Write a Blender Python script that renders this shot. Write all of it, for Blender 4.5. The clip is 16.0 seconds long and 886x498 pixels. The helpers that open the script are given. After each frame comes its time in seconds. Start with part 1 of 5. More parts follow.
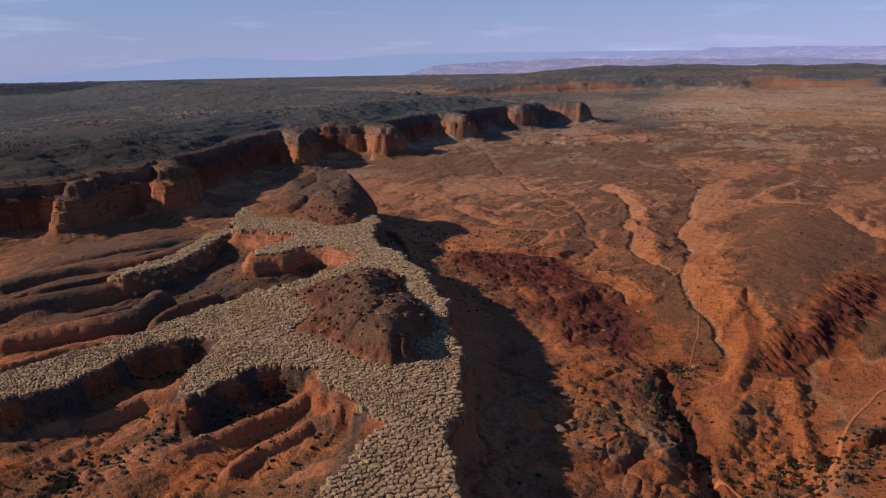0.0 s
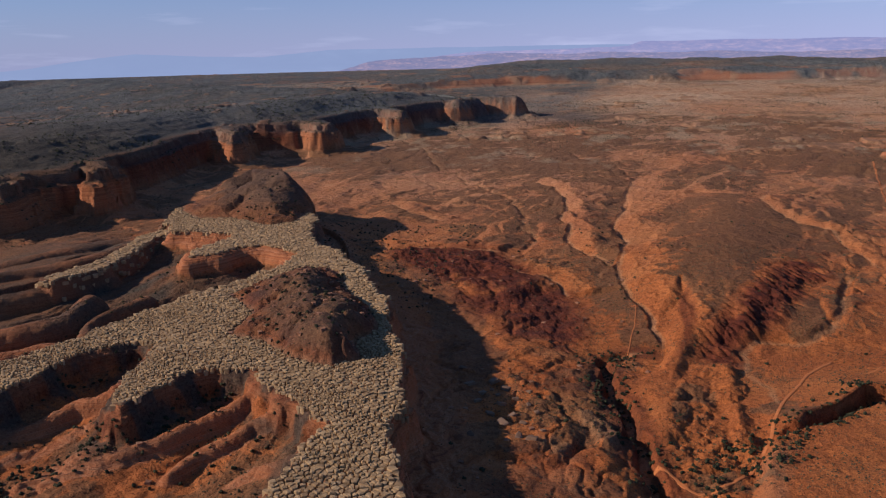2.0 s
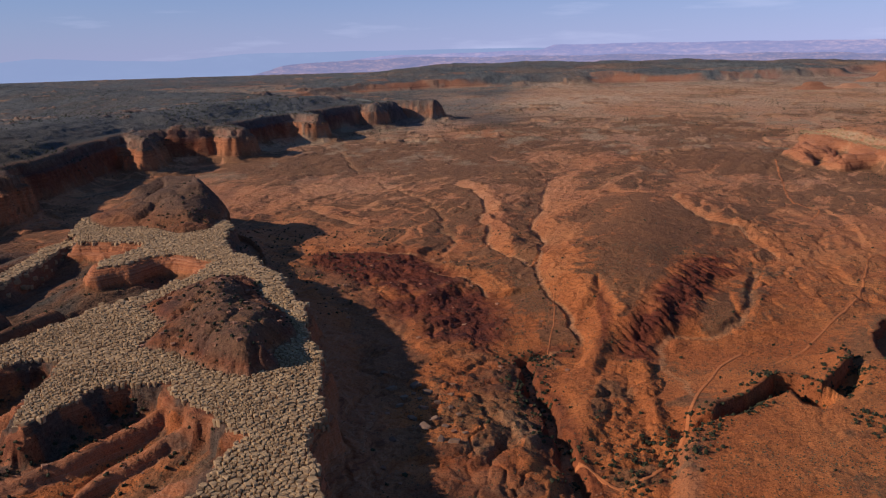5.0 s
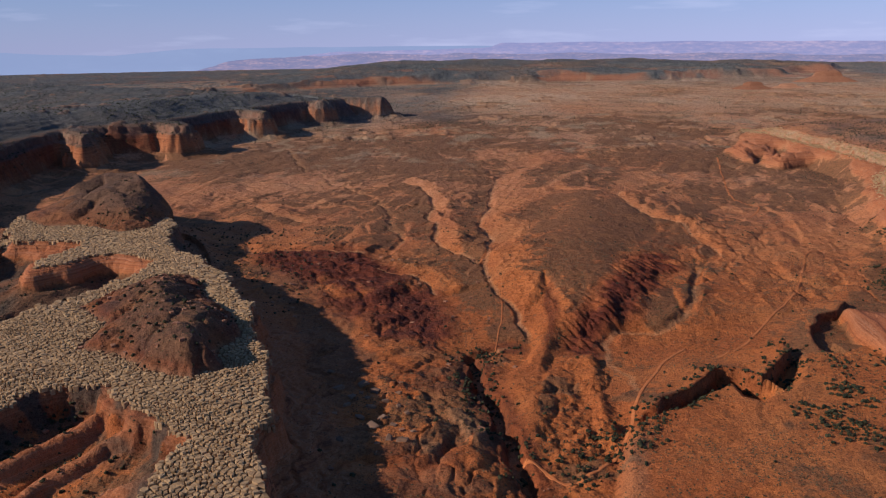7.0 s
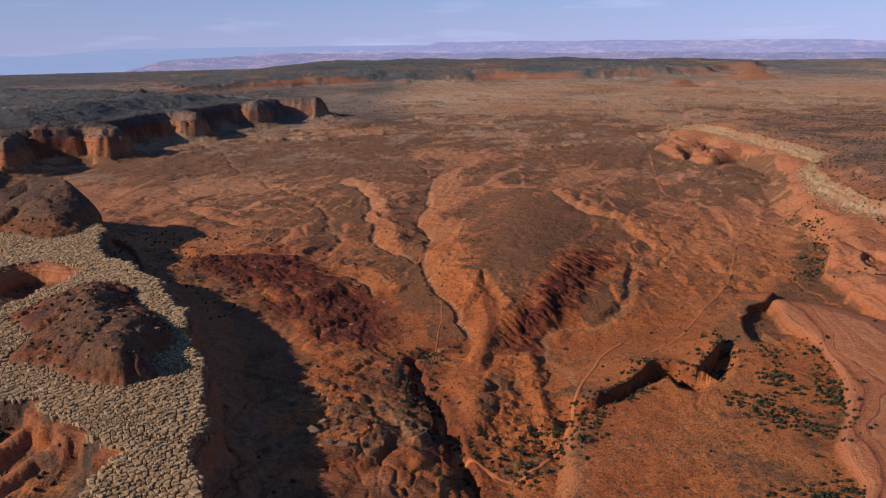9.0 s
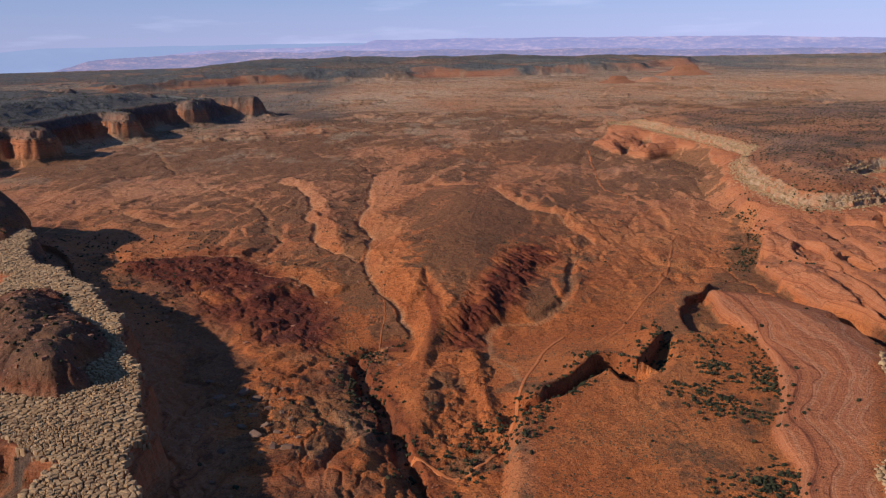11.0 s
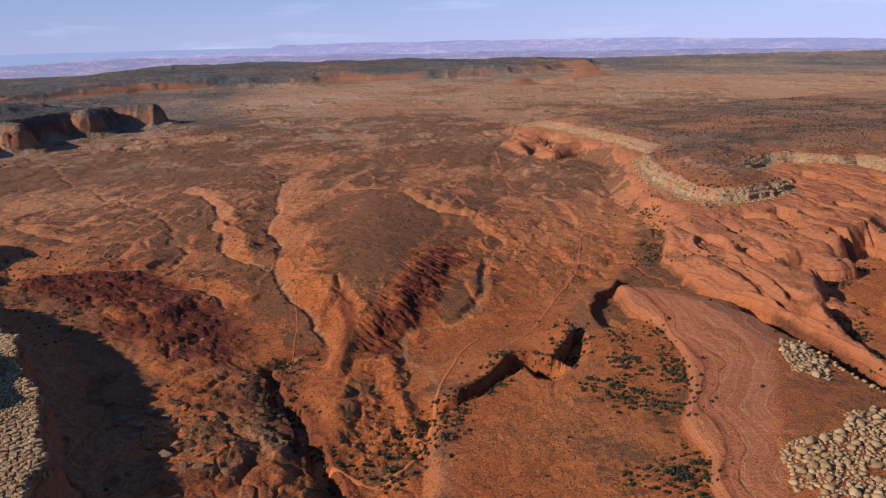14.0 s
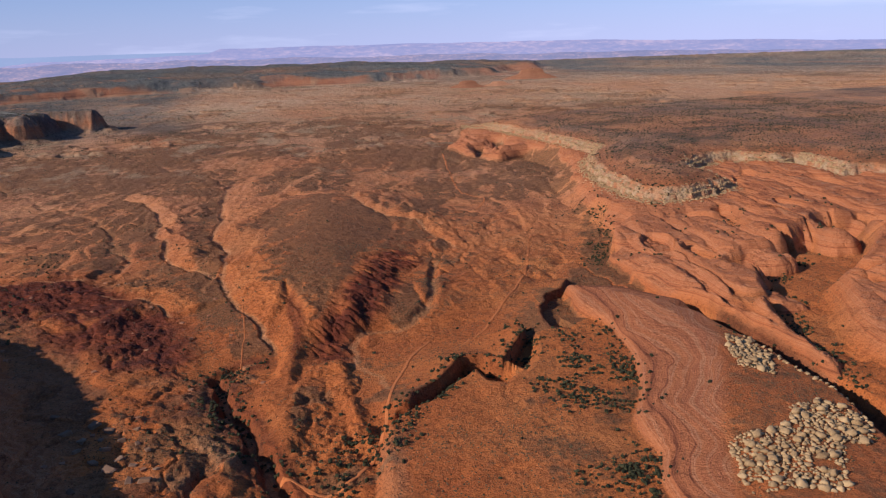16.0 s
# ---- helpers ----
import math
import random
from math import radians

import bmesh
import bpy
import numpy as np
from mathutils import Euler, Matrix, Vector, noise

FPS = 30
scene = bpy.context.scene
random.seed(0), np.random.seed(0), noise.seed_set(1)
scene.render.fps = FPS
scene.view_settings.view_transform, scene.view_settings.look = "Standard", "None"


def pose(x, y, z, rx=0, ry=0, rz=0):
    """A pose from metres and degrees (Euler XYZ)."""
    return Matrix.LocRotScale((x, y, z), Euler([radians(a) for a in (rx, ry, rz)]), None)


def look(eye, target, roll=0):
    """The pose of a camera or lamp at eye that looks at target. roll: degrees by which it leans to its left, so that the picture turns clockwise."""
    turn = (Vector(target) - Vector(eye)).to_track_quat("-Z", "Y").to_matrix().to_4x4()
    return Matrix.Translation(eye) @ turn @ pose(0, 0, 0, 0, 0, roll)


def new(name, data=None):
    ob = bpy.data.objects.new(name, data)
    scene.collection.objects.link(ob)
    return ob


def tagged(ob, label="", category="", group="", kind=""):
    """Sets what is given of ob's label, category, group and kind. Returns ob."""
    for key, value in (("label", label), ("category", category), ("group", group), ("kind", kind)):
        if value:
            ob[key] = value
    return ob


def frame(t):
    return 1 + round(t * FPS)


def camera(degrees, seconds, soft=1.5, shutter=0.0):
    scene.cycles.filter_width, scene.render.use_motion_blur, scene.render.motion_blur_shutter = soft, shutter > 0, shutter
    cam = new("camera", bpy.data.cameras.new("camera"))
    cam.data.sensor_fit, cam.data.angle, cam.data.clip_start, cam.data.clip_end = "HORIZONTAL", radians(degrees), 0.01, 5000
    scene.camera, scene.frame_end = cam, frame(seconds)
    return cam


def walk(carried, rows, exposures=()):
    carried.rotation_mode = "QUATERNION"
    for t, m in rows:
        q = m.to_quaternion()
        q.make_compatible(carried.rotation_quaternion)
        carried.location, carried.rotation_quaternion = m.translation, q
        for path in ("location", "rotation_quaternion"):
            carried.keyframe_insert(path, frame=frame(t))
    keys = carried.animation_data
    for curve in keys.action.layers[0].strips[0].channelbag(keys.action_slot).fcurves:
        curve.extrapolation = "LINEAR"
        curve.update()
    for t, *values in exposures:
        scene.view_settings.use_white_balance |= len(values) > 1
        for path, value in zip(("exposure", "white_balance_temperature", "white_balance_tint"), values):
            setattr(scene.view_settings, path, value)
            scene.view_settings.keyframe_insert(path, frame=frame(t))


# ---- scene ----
cam = camera(56.01, 16.0, soft=1.22)
# seconds, eye x, y, z, heading to the right, tilt down, lean (degrees)
ROWS = [
    (0, -3.45, -9.08, 251.19, -15.492, 12.867, -0.917),
    (0.5, -3.61, -8.54, 251.40, -14.361, 13.408, -0.969),
    (1, -3.53, -8.11, 251.46, -13.300, 13.515, -1.102),
    (1.5, -3.19, -7.79, 251.38, -12.258, 13.405, -1.240),
    (2, -2.92, -7.43, 251.43, -11.273, 13.256, -1.357),
    (2.5, -2.58, -6.96, 251.38, -10.319, 13.121, -1.488),
    (3, -2.26, -6.45, 251.25, -9.366, 13.024, -1.635),
    (3.5, -1.88, -5.76, 251.04, -8.398, 12.975, -1.810),
    (4, -1.72, -4.84, 250.78, -7.460, 12.999, -1.841),
    (6.5, -0.54, -1.57, 250.05, -3.072, 13.337, -0.888),
    (7, -0.35, -1.02, 249.95, -2.105, 13.383, -0.900),
    (7.5, -0.28, -0.52, 250.02, -1.071, 13.442, -0.896),
    (8, 0.00, 0.00, 250.00, 0.000, 13.465, -0.970),
    (8.5, 0.32, 0.51, 249.92, 1.101, 13.464, -1.042),
    (9, 0.56, 1.10, 249.93, 2.190, 13.487, -1.098),
    (11.5, 1.91, 4.11, 249.23, 7.294, 13.742, -1.432),
    (12, 2.03, 4.96, 249.14, 8.403, 13.715, -1.505),
    (12.5, 2.12, 5.70, 249.00, 9.465, 13.684, -1.555),
    (13, 2.50, 6.28, 248.77, 10.459, 13.651, -1.702),
    (13.5, 2.66, 6.99, 248.67, 11.447, 13.640, -1.777),
    (14, 2.91, 7.66, 248.49, 12.411, 13.617, -1.894),
    (14.5, 3.31, 8.53, 248.17, 13.337, 13.576, -1.998),
    (15, 3.63, 9.43, 248.01, 14.233, 13.544, -2.128),
    (15.5, 3.96, 10.35, 247.74, 15.114, 13.526, -2.232),
    (16, 3.89, 11.38, 247.55, 16.025, 13.536, -2.194),
]
PATH = []
for t, ex, ey, ez, yaw, tilt, lean in ROWS:
    a, b = radians(yaw), radians(tilt)
    way = Vector((math.sin(a) * math.cos(b), math.cos(a) * math.cos(b), -math.sin(b)))
    PATH.append((t, look((ex, ey, ez), Vector((ex, ey, ez)) + way * 100, lean)))
walk(cam, PATH, [(0.0, 0.28, 5500, 12), (8.0, 0.35, 5500, 12), (16.0, 0.54, 5500, 12)])

# ---- light: low warm sun from behind the left shoulder, clear sky ----
SUN_HEADING, SUN_HEIGHT = radians(254), radians(26.5)      # compass bearing of the sun from +y clockwise
world = bpy.data.worlds.new("sky")
scene.world = world
world.use_nodes = True
wn, wl = world.node_tree.nodes, world.node_tree.links
wn.clear()
sky = wn.new("ShaderNodeTexSky")
sky.sky_type, sky.sun_disc = "NISHITA", False
sky.sun_elevation, sky.sun_rotation = SUN_HEIGHT, SUN_HEADING
sky.altitude, sky.air_density, sky.dust_density, sky.ozone_density = 1500, 1.3, 0.15, 7.0
bg = wn.new("ShaderNodeBackground")
bg.inputs["Strength"].default_value = 0.064
wout = wn.new("ShaderNodeOutputWorld")
# dry haze pales the sky towards the horizon, with faint high streaks of cirrus
where = wn.new("ShaderNodeTexCoord").outputs["Generated"]
split = wn.new("ShaderNodeSeparateXYZ")
wl.new(where, split.inputs[0])
height = wn.new("ShaderNodeMapRange")
height.inputs["From Min"].default_value, height.inputs["From Max"].default_value = -0.02, 0.17
height.inputs["To Min"].default_value, height.inputs["To Max"].default_value = 0.95, 0.0
wl.new(split.outputs[2], height.inputs[0])
hazy = wn.new("ShaderNodeValToRGB")
hazy.color_ramp.elements[0].position, hazy.color_ramp.elements[0].color = 0.0, (5.8, 5.7, 8.2, 1)
hazy.color_ramp.elements[1].position, hazy.color_ramp.elements[1].color = 0.16, (4.2, 4.7, 8.8, 1)
wl.new(split.outputs[2], hazy.inputs[0])
tint = wn.new("ShaderNodeMix")
tint.data_type = "RGBA"
wl.new(height.outputs[0], tint.inputs[0])
wl.new(sky.outputs[0], tint.inputs[6])
side = wn.new("ShaderNodeMapRange")
side.inputs["From Min"].default_value, side.inputs["From Max"].default_value = -0.6, 0.55
side.inputs["To Min"].default_value, side.inputs["To Max"].default_value = 0.78, 1.14
wl.new(split.outputs[0], side.inputs[0])
dim = wn.new("ShaderNodeMix")
dim.data_type, dim.blend_type = "RGBA", "MULTIPLY"
dim.inputs[0].default_value = 1.0
wl.new(hazy.outputs[0], dim.inputs[6])
wl.new(side.outputs[0], dim.inputs[7])
wl.new(dim.outputs[2], tint.inputs[7])
stretch = wn.new("ShaderNodeMapping")
stretch.inputs["Scale"].default_value = (5.0, 5.0, 42.0)
stretch.inputs["Rotation"].default_value = (0.03, 0.05, 0)
wl.new(where, stretch.inputs[0])
wisp = wn.new("ShaderNodeTexNoise")
wisp.inputs["Scale"].default_value, wisp.inputs["Detail"].default_value, wisp.inputs["Roughness"].default_value = 1.0, 5, 0.55
wl.new(stretch.outputs[0], wisp.inputs["Vector"])
thin = wn.new("ShaderNodeMapRange")
thin.inputs["From Min"].default_value, thin.inputs["From Max"].default_value, thin.inputs["To Max"].default_value = 0.55, 0.76, 0.38
wl.new(wisp.outputs["Fac"], thin.inputs[0])
cirrus = wn.new("ShaderNodeMix")
cirrus.data_type = "RGBA"
cirrus.inputs[7].default_value = (9.5, 9.0, 10.5, 1)
wl.new(thin.outputs[0], cirrus.inputs[0])
wl.new(tint.outputs[2], cirrus.inputs[6])
wl.new(cirrus.outputs[2], bg.inputs[0])
wl.new(bg.outputs[0], wout.inputs[0])
sun = new("sun", bpy.data.lights.new("sun", "SUN"))
sun.data.energy, sun.data.angle, sun.data.color = 4.3, radians(0.5), (1.0, 0.78, 0.54)
sun_from = Vector((math.sin(SUN_HEADING) * math.cos(SUN_HEIGHT), math.cos(SUN_HEADING) * math.cos(SUN_HEIGHT), math.sin(SUN_HEIGHT)))
sun.matrix_world = look(sun_from * 900 + Vector((0, 900, 0)), (0, 900, 0))


# ---- numpy noise ----
DICE = np.random.default_rng(3).random(1024 * 1024).astype(np.float32) * 2 - 1


def vnoise(x, y, size, seed):
    """Smooth noise from -1 to 1 with lumps of that size."""
    x, y = (x / size).astype(np.float32), (y / size).astype(np.float32)
    ix, iy = np.floor(x), np.floor(y)
    fx, fy = x - ix, y - iy
    fx, fy = fx * fx * fx * (fx * (fx * 6 - 15) + 10), fy * fy * fy * (fy * (fy * 6 - 15) + 10)
    ix, iy = ix.astype(np.int32) + seed * 37, iy.astype(np.int32) + seed * 91
    r0, r1 = (ix & 1023) << 10, ((ix + 1) & 1023) << 10
    c0, c1 = iy & 1023, (iy + 1) & 1023
    a, b, c, d = DICE[r0 + c0], DICE[r1 + c0], DICE[r0 + c1], DICE[r1 + c1]
    a = a + (b - a) * fx
    return a + (c + (d - c) * fx - a) * fy


def fbm(x, y, size, seed, octaves=4, gain=0.5):
    total, amp, norm = 0.0, 1.0, 0.0
    for k in range(octaves):
        ca, sa = math.cos(0.6 * k + 0.3), math.sin(0.6 * k + 0.3)
        total = total + amp * vnoise(x * ca - y * sa + 31.7 * k, x * sa + y * ca, size / 2 ** k, seed + 17 * k)
        norm, amp = norm + amp, amp * gain
    return total / norm


def ridged(x, y, size, seed, octaves=4, gain=0.5):
    """0 in the gullies' floors to 1 on flat crests, sharp below."""
    total, amp, norm = 0.0, 1.0, 0.0
    for k in range(octaves):
        ca, sa = math.cos(0.7 * k + 0.2), math.sin(0.7 * k + 0.2)
        total = total + amp * np.abs(vnoise(x * ca - y * sa + 11.1 * k, x * sa + y * ca, size / 2 ** k, seed + 13 * k))
        norm, amp = norm + amp, amp * gain
    return np.clip(total / norm * 2.0, 0, 1)


def step(a, b, v):
    k = np.clip((v - a) / (b - a), 0, 1)
    return k * k * (3 - 2 * k)


def turned(x, y, degrees, stretch):
    """Coordinates turned so that lumps become long along that heading (from +y, clockwise)."""
    a = radians(degrees)
    along, across = x * math.sin(a) + y * math.cos(a), x * math.cos(a) - y * math.sin(a)
    return across, along / stretch


def line_distance(x, y, pts, reach=400.0):
    """Distance to an open line, and how far along it (0 to 1) the nearest place is."""
    pts = np.array(pts, float)
    out, par = np.full(x.shape, 1e6), np.zeros(x.shape)
    near = (x > pts[:, 0].min() - reach) & (x < pts[:, 0].max() + reach) & (y > pts[:, 1].min() - reach) & (y < pts[:, 1].max() + reach)
    px, py = x[near], y[near]
    best, where = np.full(px.shape, 1e6), np.zeros(px.shape)
    n = len(pts) - 1
    for i in range(n):
        ax, ay = pts[i]
        dx, dy = pts[i + 1] - pts[i]
        k = np.clip(((px - ax) * dx + (py - ay) * dy) / (dx * dx + dy * dy), 0, 1)
        d = np.hypot(px - ax - k * dx, py - ay - k * dy)
        hit = d < best
        best[hit], where[hit] = d[hit], ((i + k) / n)[hit]
    out[near], par[near] = best, where
    return out, par


def line_side(x, y, pts, reach=240.0):
    """Distance to an open line that comes down towards the camera, above zero on its east side, and how far along."""
    d, k = line_distance(x, y, pts, reach)
    n = len(pts) - 1
    i = np.minimum((k * n).astype(int), n - 1)
    p = np.array(pts, float)
    ax, ay = p[i, 0], p[i, 1]
    dx, dy = p[i + 1, 0] - ax, p[i + 1, 1] - ay
    return np.where(dx * (y - ay) - dy * (x - ax) > 0, d, -d), k


def area_distance(x, y, pts, reach=400.0):
    """Signed distance to a closed outline, below zero inside."""
    ring = list(pts) + [pts[0]]
    d, _ = line_distance(x, y, ring, reach)
    inside = np.zeros(x.shape, bool)
    for (ax, ay), (bx, by) in zip(ring[:-1], ring[1:]):
        if ay == by:
            continue
        cross = ((ay > y) != (by > y)) & (x < (bx - ax) * (y - ay) / (by - ay) + ax)
        inside ^= cross
    return np.where(inside, -d, d)


# ---- the plan: outlines on the ground, metres ----
MESA_RIM = [(-84, 310), (-94, 349), (-104, 371), (-121, 402), (-123, 421), (-121, 441), (-130, 476), (-139, 528), (-156, 568), (-174, 603), (-184, 663), (-209, 696), (-229, 746), (-262, 787), (-282, 829), (-318, 852), (-350, 919), (-367, 989), (-410, 1074), (-486, 1175), (-581, 1141), (-591, 1045), (-560, 952), (-519, 906), (-444, 899), (-430, 880), (-446, 812), (-432, 782), (-412, 796), (-404, 836), (-380, 846), (-326, 817), (-320, 766), (-335, 718), (-350, 674), (-370, 648), (-382, 592), (-396, 533)]
MESA_SPURS = [(-410, 485), (-430, 442), (-459, 381), (-420, 363), (-389, 404), (-383, 427), (-379, 457), (-374, 500), (-346, 531), (-324, 522), (-317, 493), (-309, 438), (-291, 413), (-285, 436), (-277, 464), (-261, 483), (-233, 484), (-190, 437), (-172, 427), (-154, 410), (-158, 393), (-160, 360), (-162, 336), (-169, 291)]
MESA = MESA_RIM + MESA_SPURS
SHELF = [(-537, 929), (-544, 900), (-525, 803), (-522, 755), (-544, 706), (-562, 712), (-544, 777), (-551, 833), (-567, 912), (-557, 951)]
KNOLL_A = [(-325, 655), (-286, 615), (-272, 552), (-248, 545), (-212, 515), (-183, 503), (-171, 520), (-175, 580), (-193, 618), (-223, 669), (-265, 745), (-293, 750), (-298, 721), (-314, 700)]
CREST_A = [(-270, 680), (-249, 621), (-220, 588), (-200, 565), (-196, 547), (-185, 524)]
KNOLL_B = [(-598, 1067), (-535, 989), (-482, 996), (-412, 945), (-380, 978), (-410, 1090), (-452, 1190), (-560, 1210)]
CREST_B = [(-548, 1125), (-520, 1160), (-466, 1140), (-450, 1095)]
CLIFF = [(-1500, 700), (-929, 904), (-874, 954), (-822, 1004), (-807, 1131), (-774, 1205), (-821, 1488), (-876, 1783), (-879, 1969), (-772, 2049), (-734, 2215), (-670, 2543), (-544, 2921), (-392, 3226), (-700, 3700), (-1800, 4600), (-5000, 7600), (-9000, 5000), (-9000, 300)]
FAR_PLATEAU = [(-1500, 5200), (-800, 6200), (300, 6700), (900, 6700), (1500, 6400), (2100, 6700), (2700, 7000), (3300, 7900), (3900, 9300),
               (2500, 15000), (-3000, 16000), (-12000, 14000), (-9000, 5200), (-4200, 4700)]
WEST_RIBS = [([(-210, 480), (-223, 464), (-236, 449), (-250, 429), (-260, 410), (-272, 397), (-285, 381), (-308, 365)], 17, 40, 15), ([(-165, 445), (-196, 437), (-211, 432), (-225, 416), (-235, 403), (-240, 383)], 16, 42, 15),
             ([(-305, 455), (-341, 443), (-355, 424), (-366, 411), (-379, 384)], 13, 40, 15), ([(-365, 510), (-393, 476), (-406, 455), (-421, 432), (-429, 410)], 15, 34, 14), ([(-166, 389), (-191, 389), (-201, 381)], 13, 36, 15),
             ([(-297, 400), (-312, 376), (-327, 364)], 11, 20, 13), ([(-308, 444), (-327, 420), (-346, 394), (-359, 360)], 9, 22, 12), ([(-480, 667), (-472, 622), (-501, 589), (-534, 564), (-553, 544)], 26, 38, 18),
             ([(-545, 952), (-579, 904), (-604, 821), (-646, 773), (-707, 712)], 30, 34, 20), ([(-410, 566), (-451, 561), (-484, 531), (-506, 493)], 20, 32, 15), ([(-530, 760), (-560, 700), (-610, 640), (-660, 590)], 30, 34, 20),
             ([(-640, 960), (-680, 880), (-740, 800)], 32, 28, 16), ([(-440, 700), (-455, 640), (-440, 600)], 18, 30, 18)]
BACKS = [[(369, 685), (425, 652), (436, 569), (425, 499)], [(453, 725), (489, 675), (497, 631)], [(485, 964), (493, 826)], [(592, 1139), (563, 856), (567, 736)],
         [(669, 1047), (683, 869), (681, 769)], [(922, 1284), (830, 964), (781, 821)], [(1022, 1308), (950, 1003)], [(427, 725), (450, 760)], [(620, 980), (625, 860)]]
LOW = [(469, 575), (438, 492), (408, 425), (400, 360), (480, 300), (484, 499), (517, 571), (557, 624), (639, 672), (788, 827), (716, 827), (591, 766), (549, 759),
       (503, 731), (536, 694), (489, 616)]
WASH_A = [(-130, 1664), (-136, 1572), (-95, 1509), (-70, 1412), (-63, 1318), (-67, 1215), (-48, 1177), (-52, 1104), (-41, 1047), (-15, 992), (12, 941)]
WASH_B = [(87, 1859), (49, 1629), (29, 1414), (28, 1310), (12, 1217), (7, 1181), (26, 1084), (20, 1021), (12, 941), (17, 880), (20, 831), (32, 791), (42, 758), (44, 722), (52, 688)]
WASH_C = [(104, 1406), (151, 1436), (187, 1393), (236, 1351), (242, 1263), (260, 1176), (289, 1135), (294, 1058), (313, 980)]
WASH_F = [(397, 1576), (308, 1455), (251, 1392), (234, 1341)]
WASH_G = [(-367, 1356), (-305, 1248), (-237, 1209)]
WASH_H = [(-115, 930), (-60, 890), (-34, 828)]
SCARP_A = [(243, 1749), (208, 1712), (161, 1588), (117, 1445)]
SCARP_B = [(-300, 1060), (-279, 1013), (-232, 1027), (-173, 1014), (-131, 1000)]
WASH_E = [(252, 916), (227, 825), (195, 736), (164, 710), (141, 714), (125, 709), (110, 684), (109, 645), (119, 609), (123, 567)]
WASH_D = [(-577, 2363), (-418, 1973), (-293, 1638), (-200, 1477), (-156, 1346), (-124, 1250), (-108, 1122), (-104, 1036)]
ARROYO = [(31, 678), (-2, 663), (5, 633), (-1, 593), (11, 555), (16, 519), (26, 482), (33, 450), (42, 393), (42, 295)]
FAN = [(82, 886), (80, 833), (71, 758), (70, 696), (56, 628), (48, 552), (36, 480)]
FAN_TOP = [(77, 853), (84, 760), (70, 681), (55, 615), (47, 533), (39, 457), (30, 455), (24, 524), (14, 570), (10, 598), (38, 630), (53, 692), (55, 772)]
RIB = [(89, 631), (85, 591), (89, 552), (88, 512)]
HILL = [(190, 1340), (175, 1180), (140, 1000), (112, 850)]
HILL_TOP = [(125, 1374), (197, 1384), (230, 1247), (242, 1120), (264, 1081), (226, 995), (188, 941), (132, 835), (104, 796), (86, 838), (67, 910), (61, 1023), (81, 1207)]
GREY_LEDGES = [(-228, 913), (-170, 842), (-134, 764), (-113, 699), (-87, 642), (-93, 584), (-101, 554), (-133, 645), (-163, 748), (-218, 845)]
BAD_A = [(-269, 1001), (-225, 1027), (-175, 1029), (-125, 1026), (-97, 954), (-74, 879), (-44, 834), (-27, 785), (-26, 703), (-35, 667), (-53, 680), (-84, 690), (-117, 722), (-141, 791), (-178, 853), (-230, 924)]
BAD_B = [(224, 1001), (252, 943), (207, 862), (180, 783), (160, 740), (133, 717), (111, 693), (97, 635), (78, 642), (80, 690), (94, 747), (115, 796), (144, 851), (179, 918)]
SLOT = [(71, 463), (98, 514), (126, 534), (153, 555), (182, 594), (198, 590), (210, 572), (228, 594), (252, 635), (255, 663)]
SLOT_B = [(294, 621), (283, 646), (285, 670), (295, 701), (323, 738), (340, 749), (366, 785), (372, 819), (344, 847)]
TERRACE = [(62, 324), (93, 448), (106, 498), (129, 521), (157, 540), (186, 574), (192, 554), (208, 547), (229, 579), (265, 636), (304, 637), (339, 597), (355, 557), (338, 517), (322, 477), (294, 426), (279, 366), (204, 247)]
SLAB = [(339, 740), (326, 680), (327, 637), (322, 608), (309, 564), (295, 521), (279, 485), (258, 456), (249, 427), (245, 399), (232, 375), (193, 257), (337, 248), (388, 389), (407, 430), (413, 480), (417, 540), (420, 600), (413, 655), (376, 719)]
CANYON = [(408, 650), (421, 607), (421, 542), (418, 493), (415, 450), (408, 418), (399, 379), (368, 298)]
BENCH = [(773, 2407), (609, 2002), (587, 1812), (635, 1723), (717, 1752), (734, 1655), (708, 1540), (599, 1273), (541, 1130), (523, 1023), (508, 967), (448, 834), (420, 764), (407, 690), (434, 641), (433, 541), (429, 470), (421, 410), (409, 329), (1200, 300), (2600, 900), (2600, 2600), (1369, 2813)]
CAP = [(848, 2633), (771, 2331), (751, 2061), (756, 1845), (759, 1692), (757, 1551), (746, 1484), (684, 1405), (637, 1299), (603, 1191), (586, 1099), (580, 1024), (602, 995), (644, 994), (696, 1015), (740, 1047), (758, 1100), (752, 1140), (775, 1200), (822, 1248), (866, 1262), (905, 1268), (928, 1232), (948, 1196), (982, 1196), (966, 1130), (945, 1056), (1180, 880), (1500, 800), (2600, 1200), (2600, 2900), (1385, 2953)]
POCKETS = [(537, 1054), (587, 1060), (592, 997), (553, 886), (497, 827), (644, 917), (729, 902), (853, 1139), (896, 1037), (1034, 1307), (620, 771), (510, 764)]
FLATS = [(120, 618), (156, 663), (198, 790), (285, 909), (414, 1066), (478, 978), (434, 845), (359, 793), (266, 653), (204, 575), (151, 543), (127, 549)]
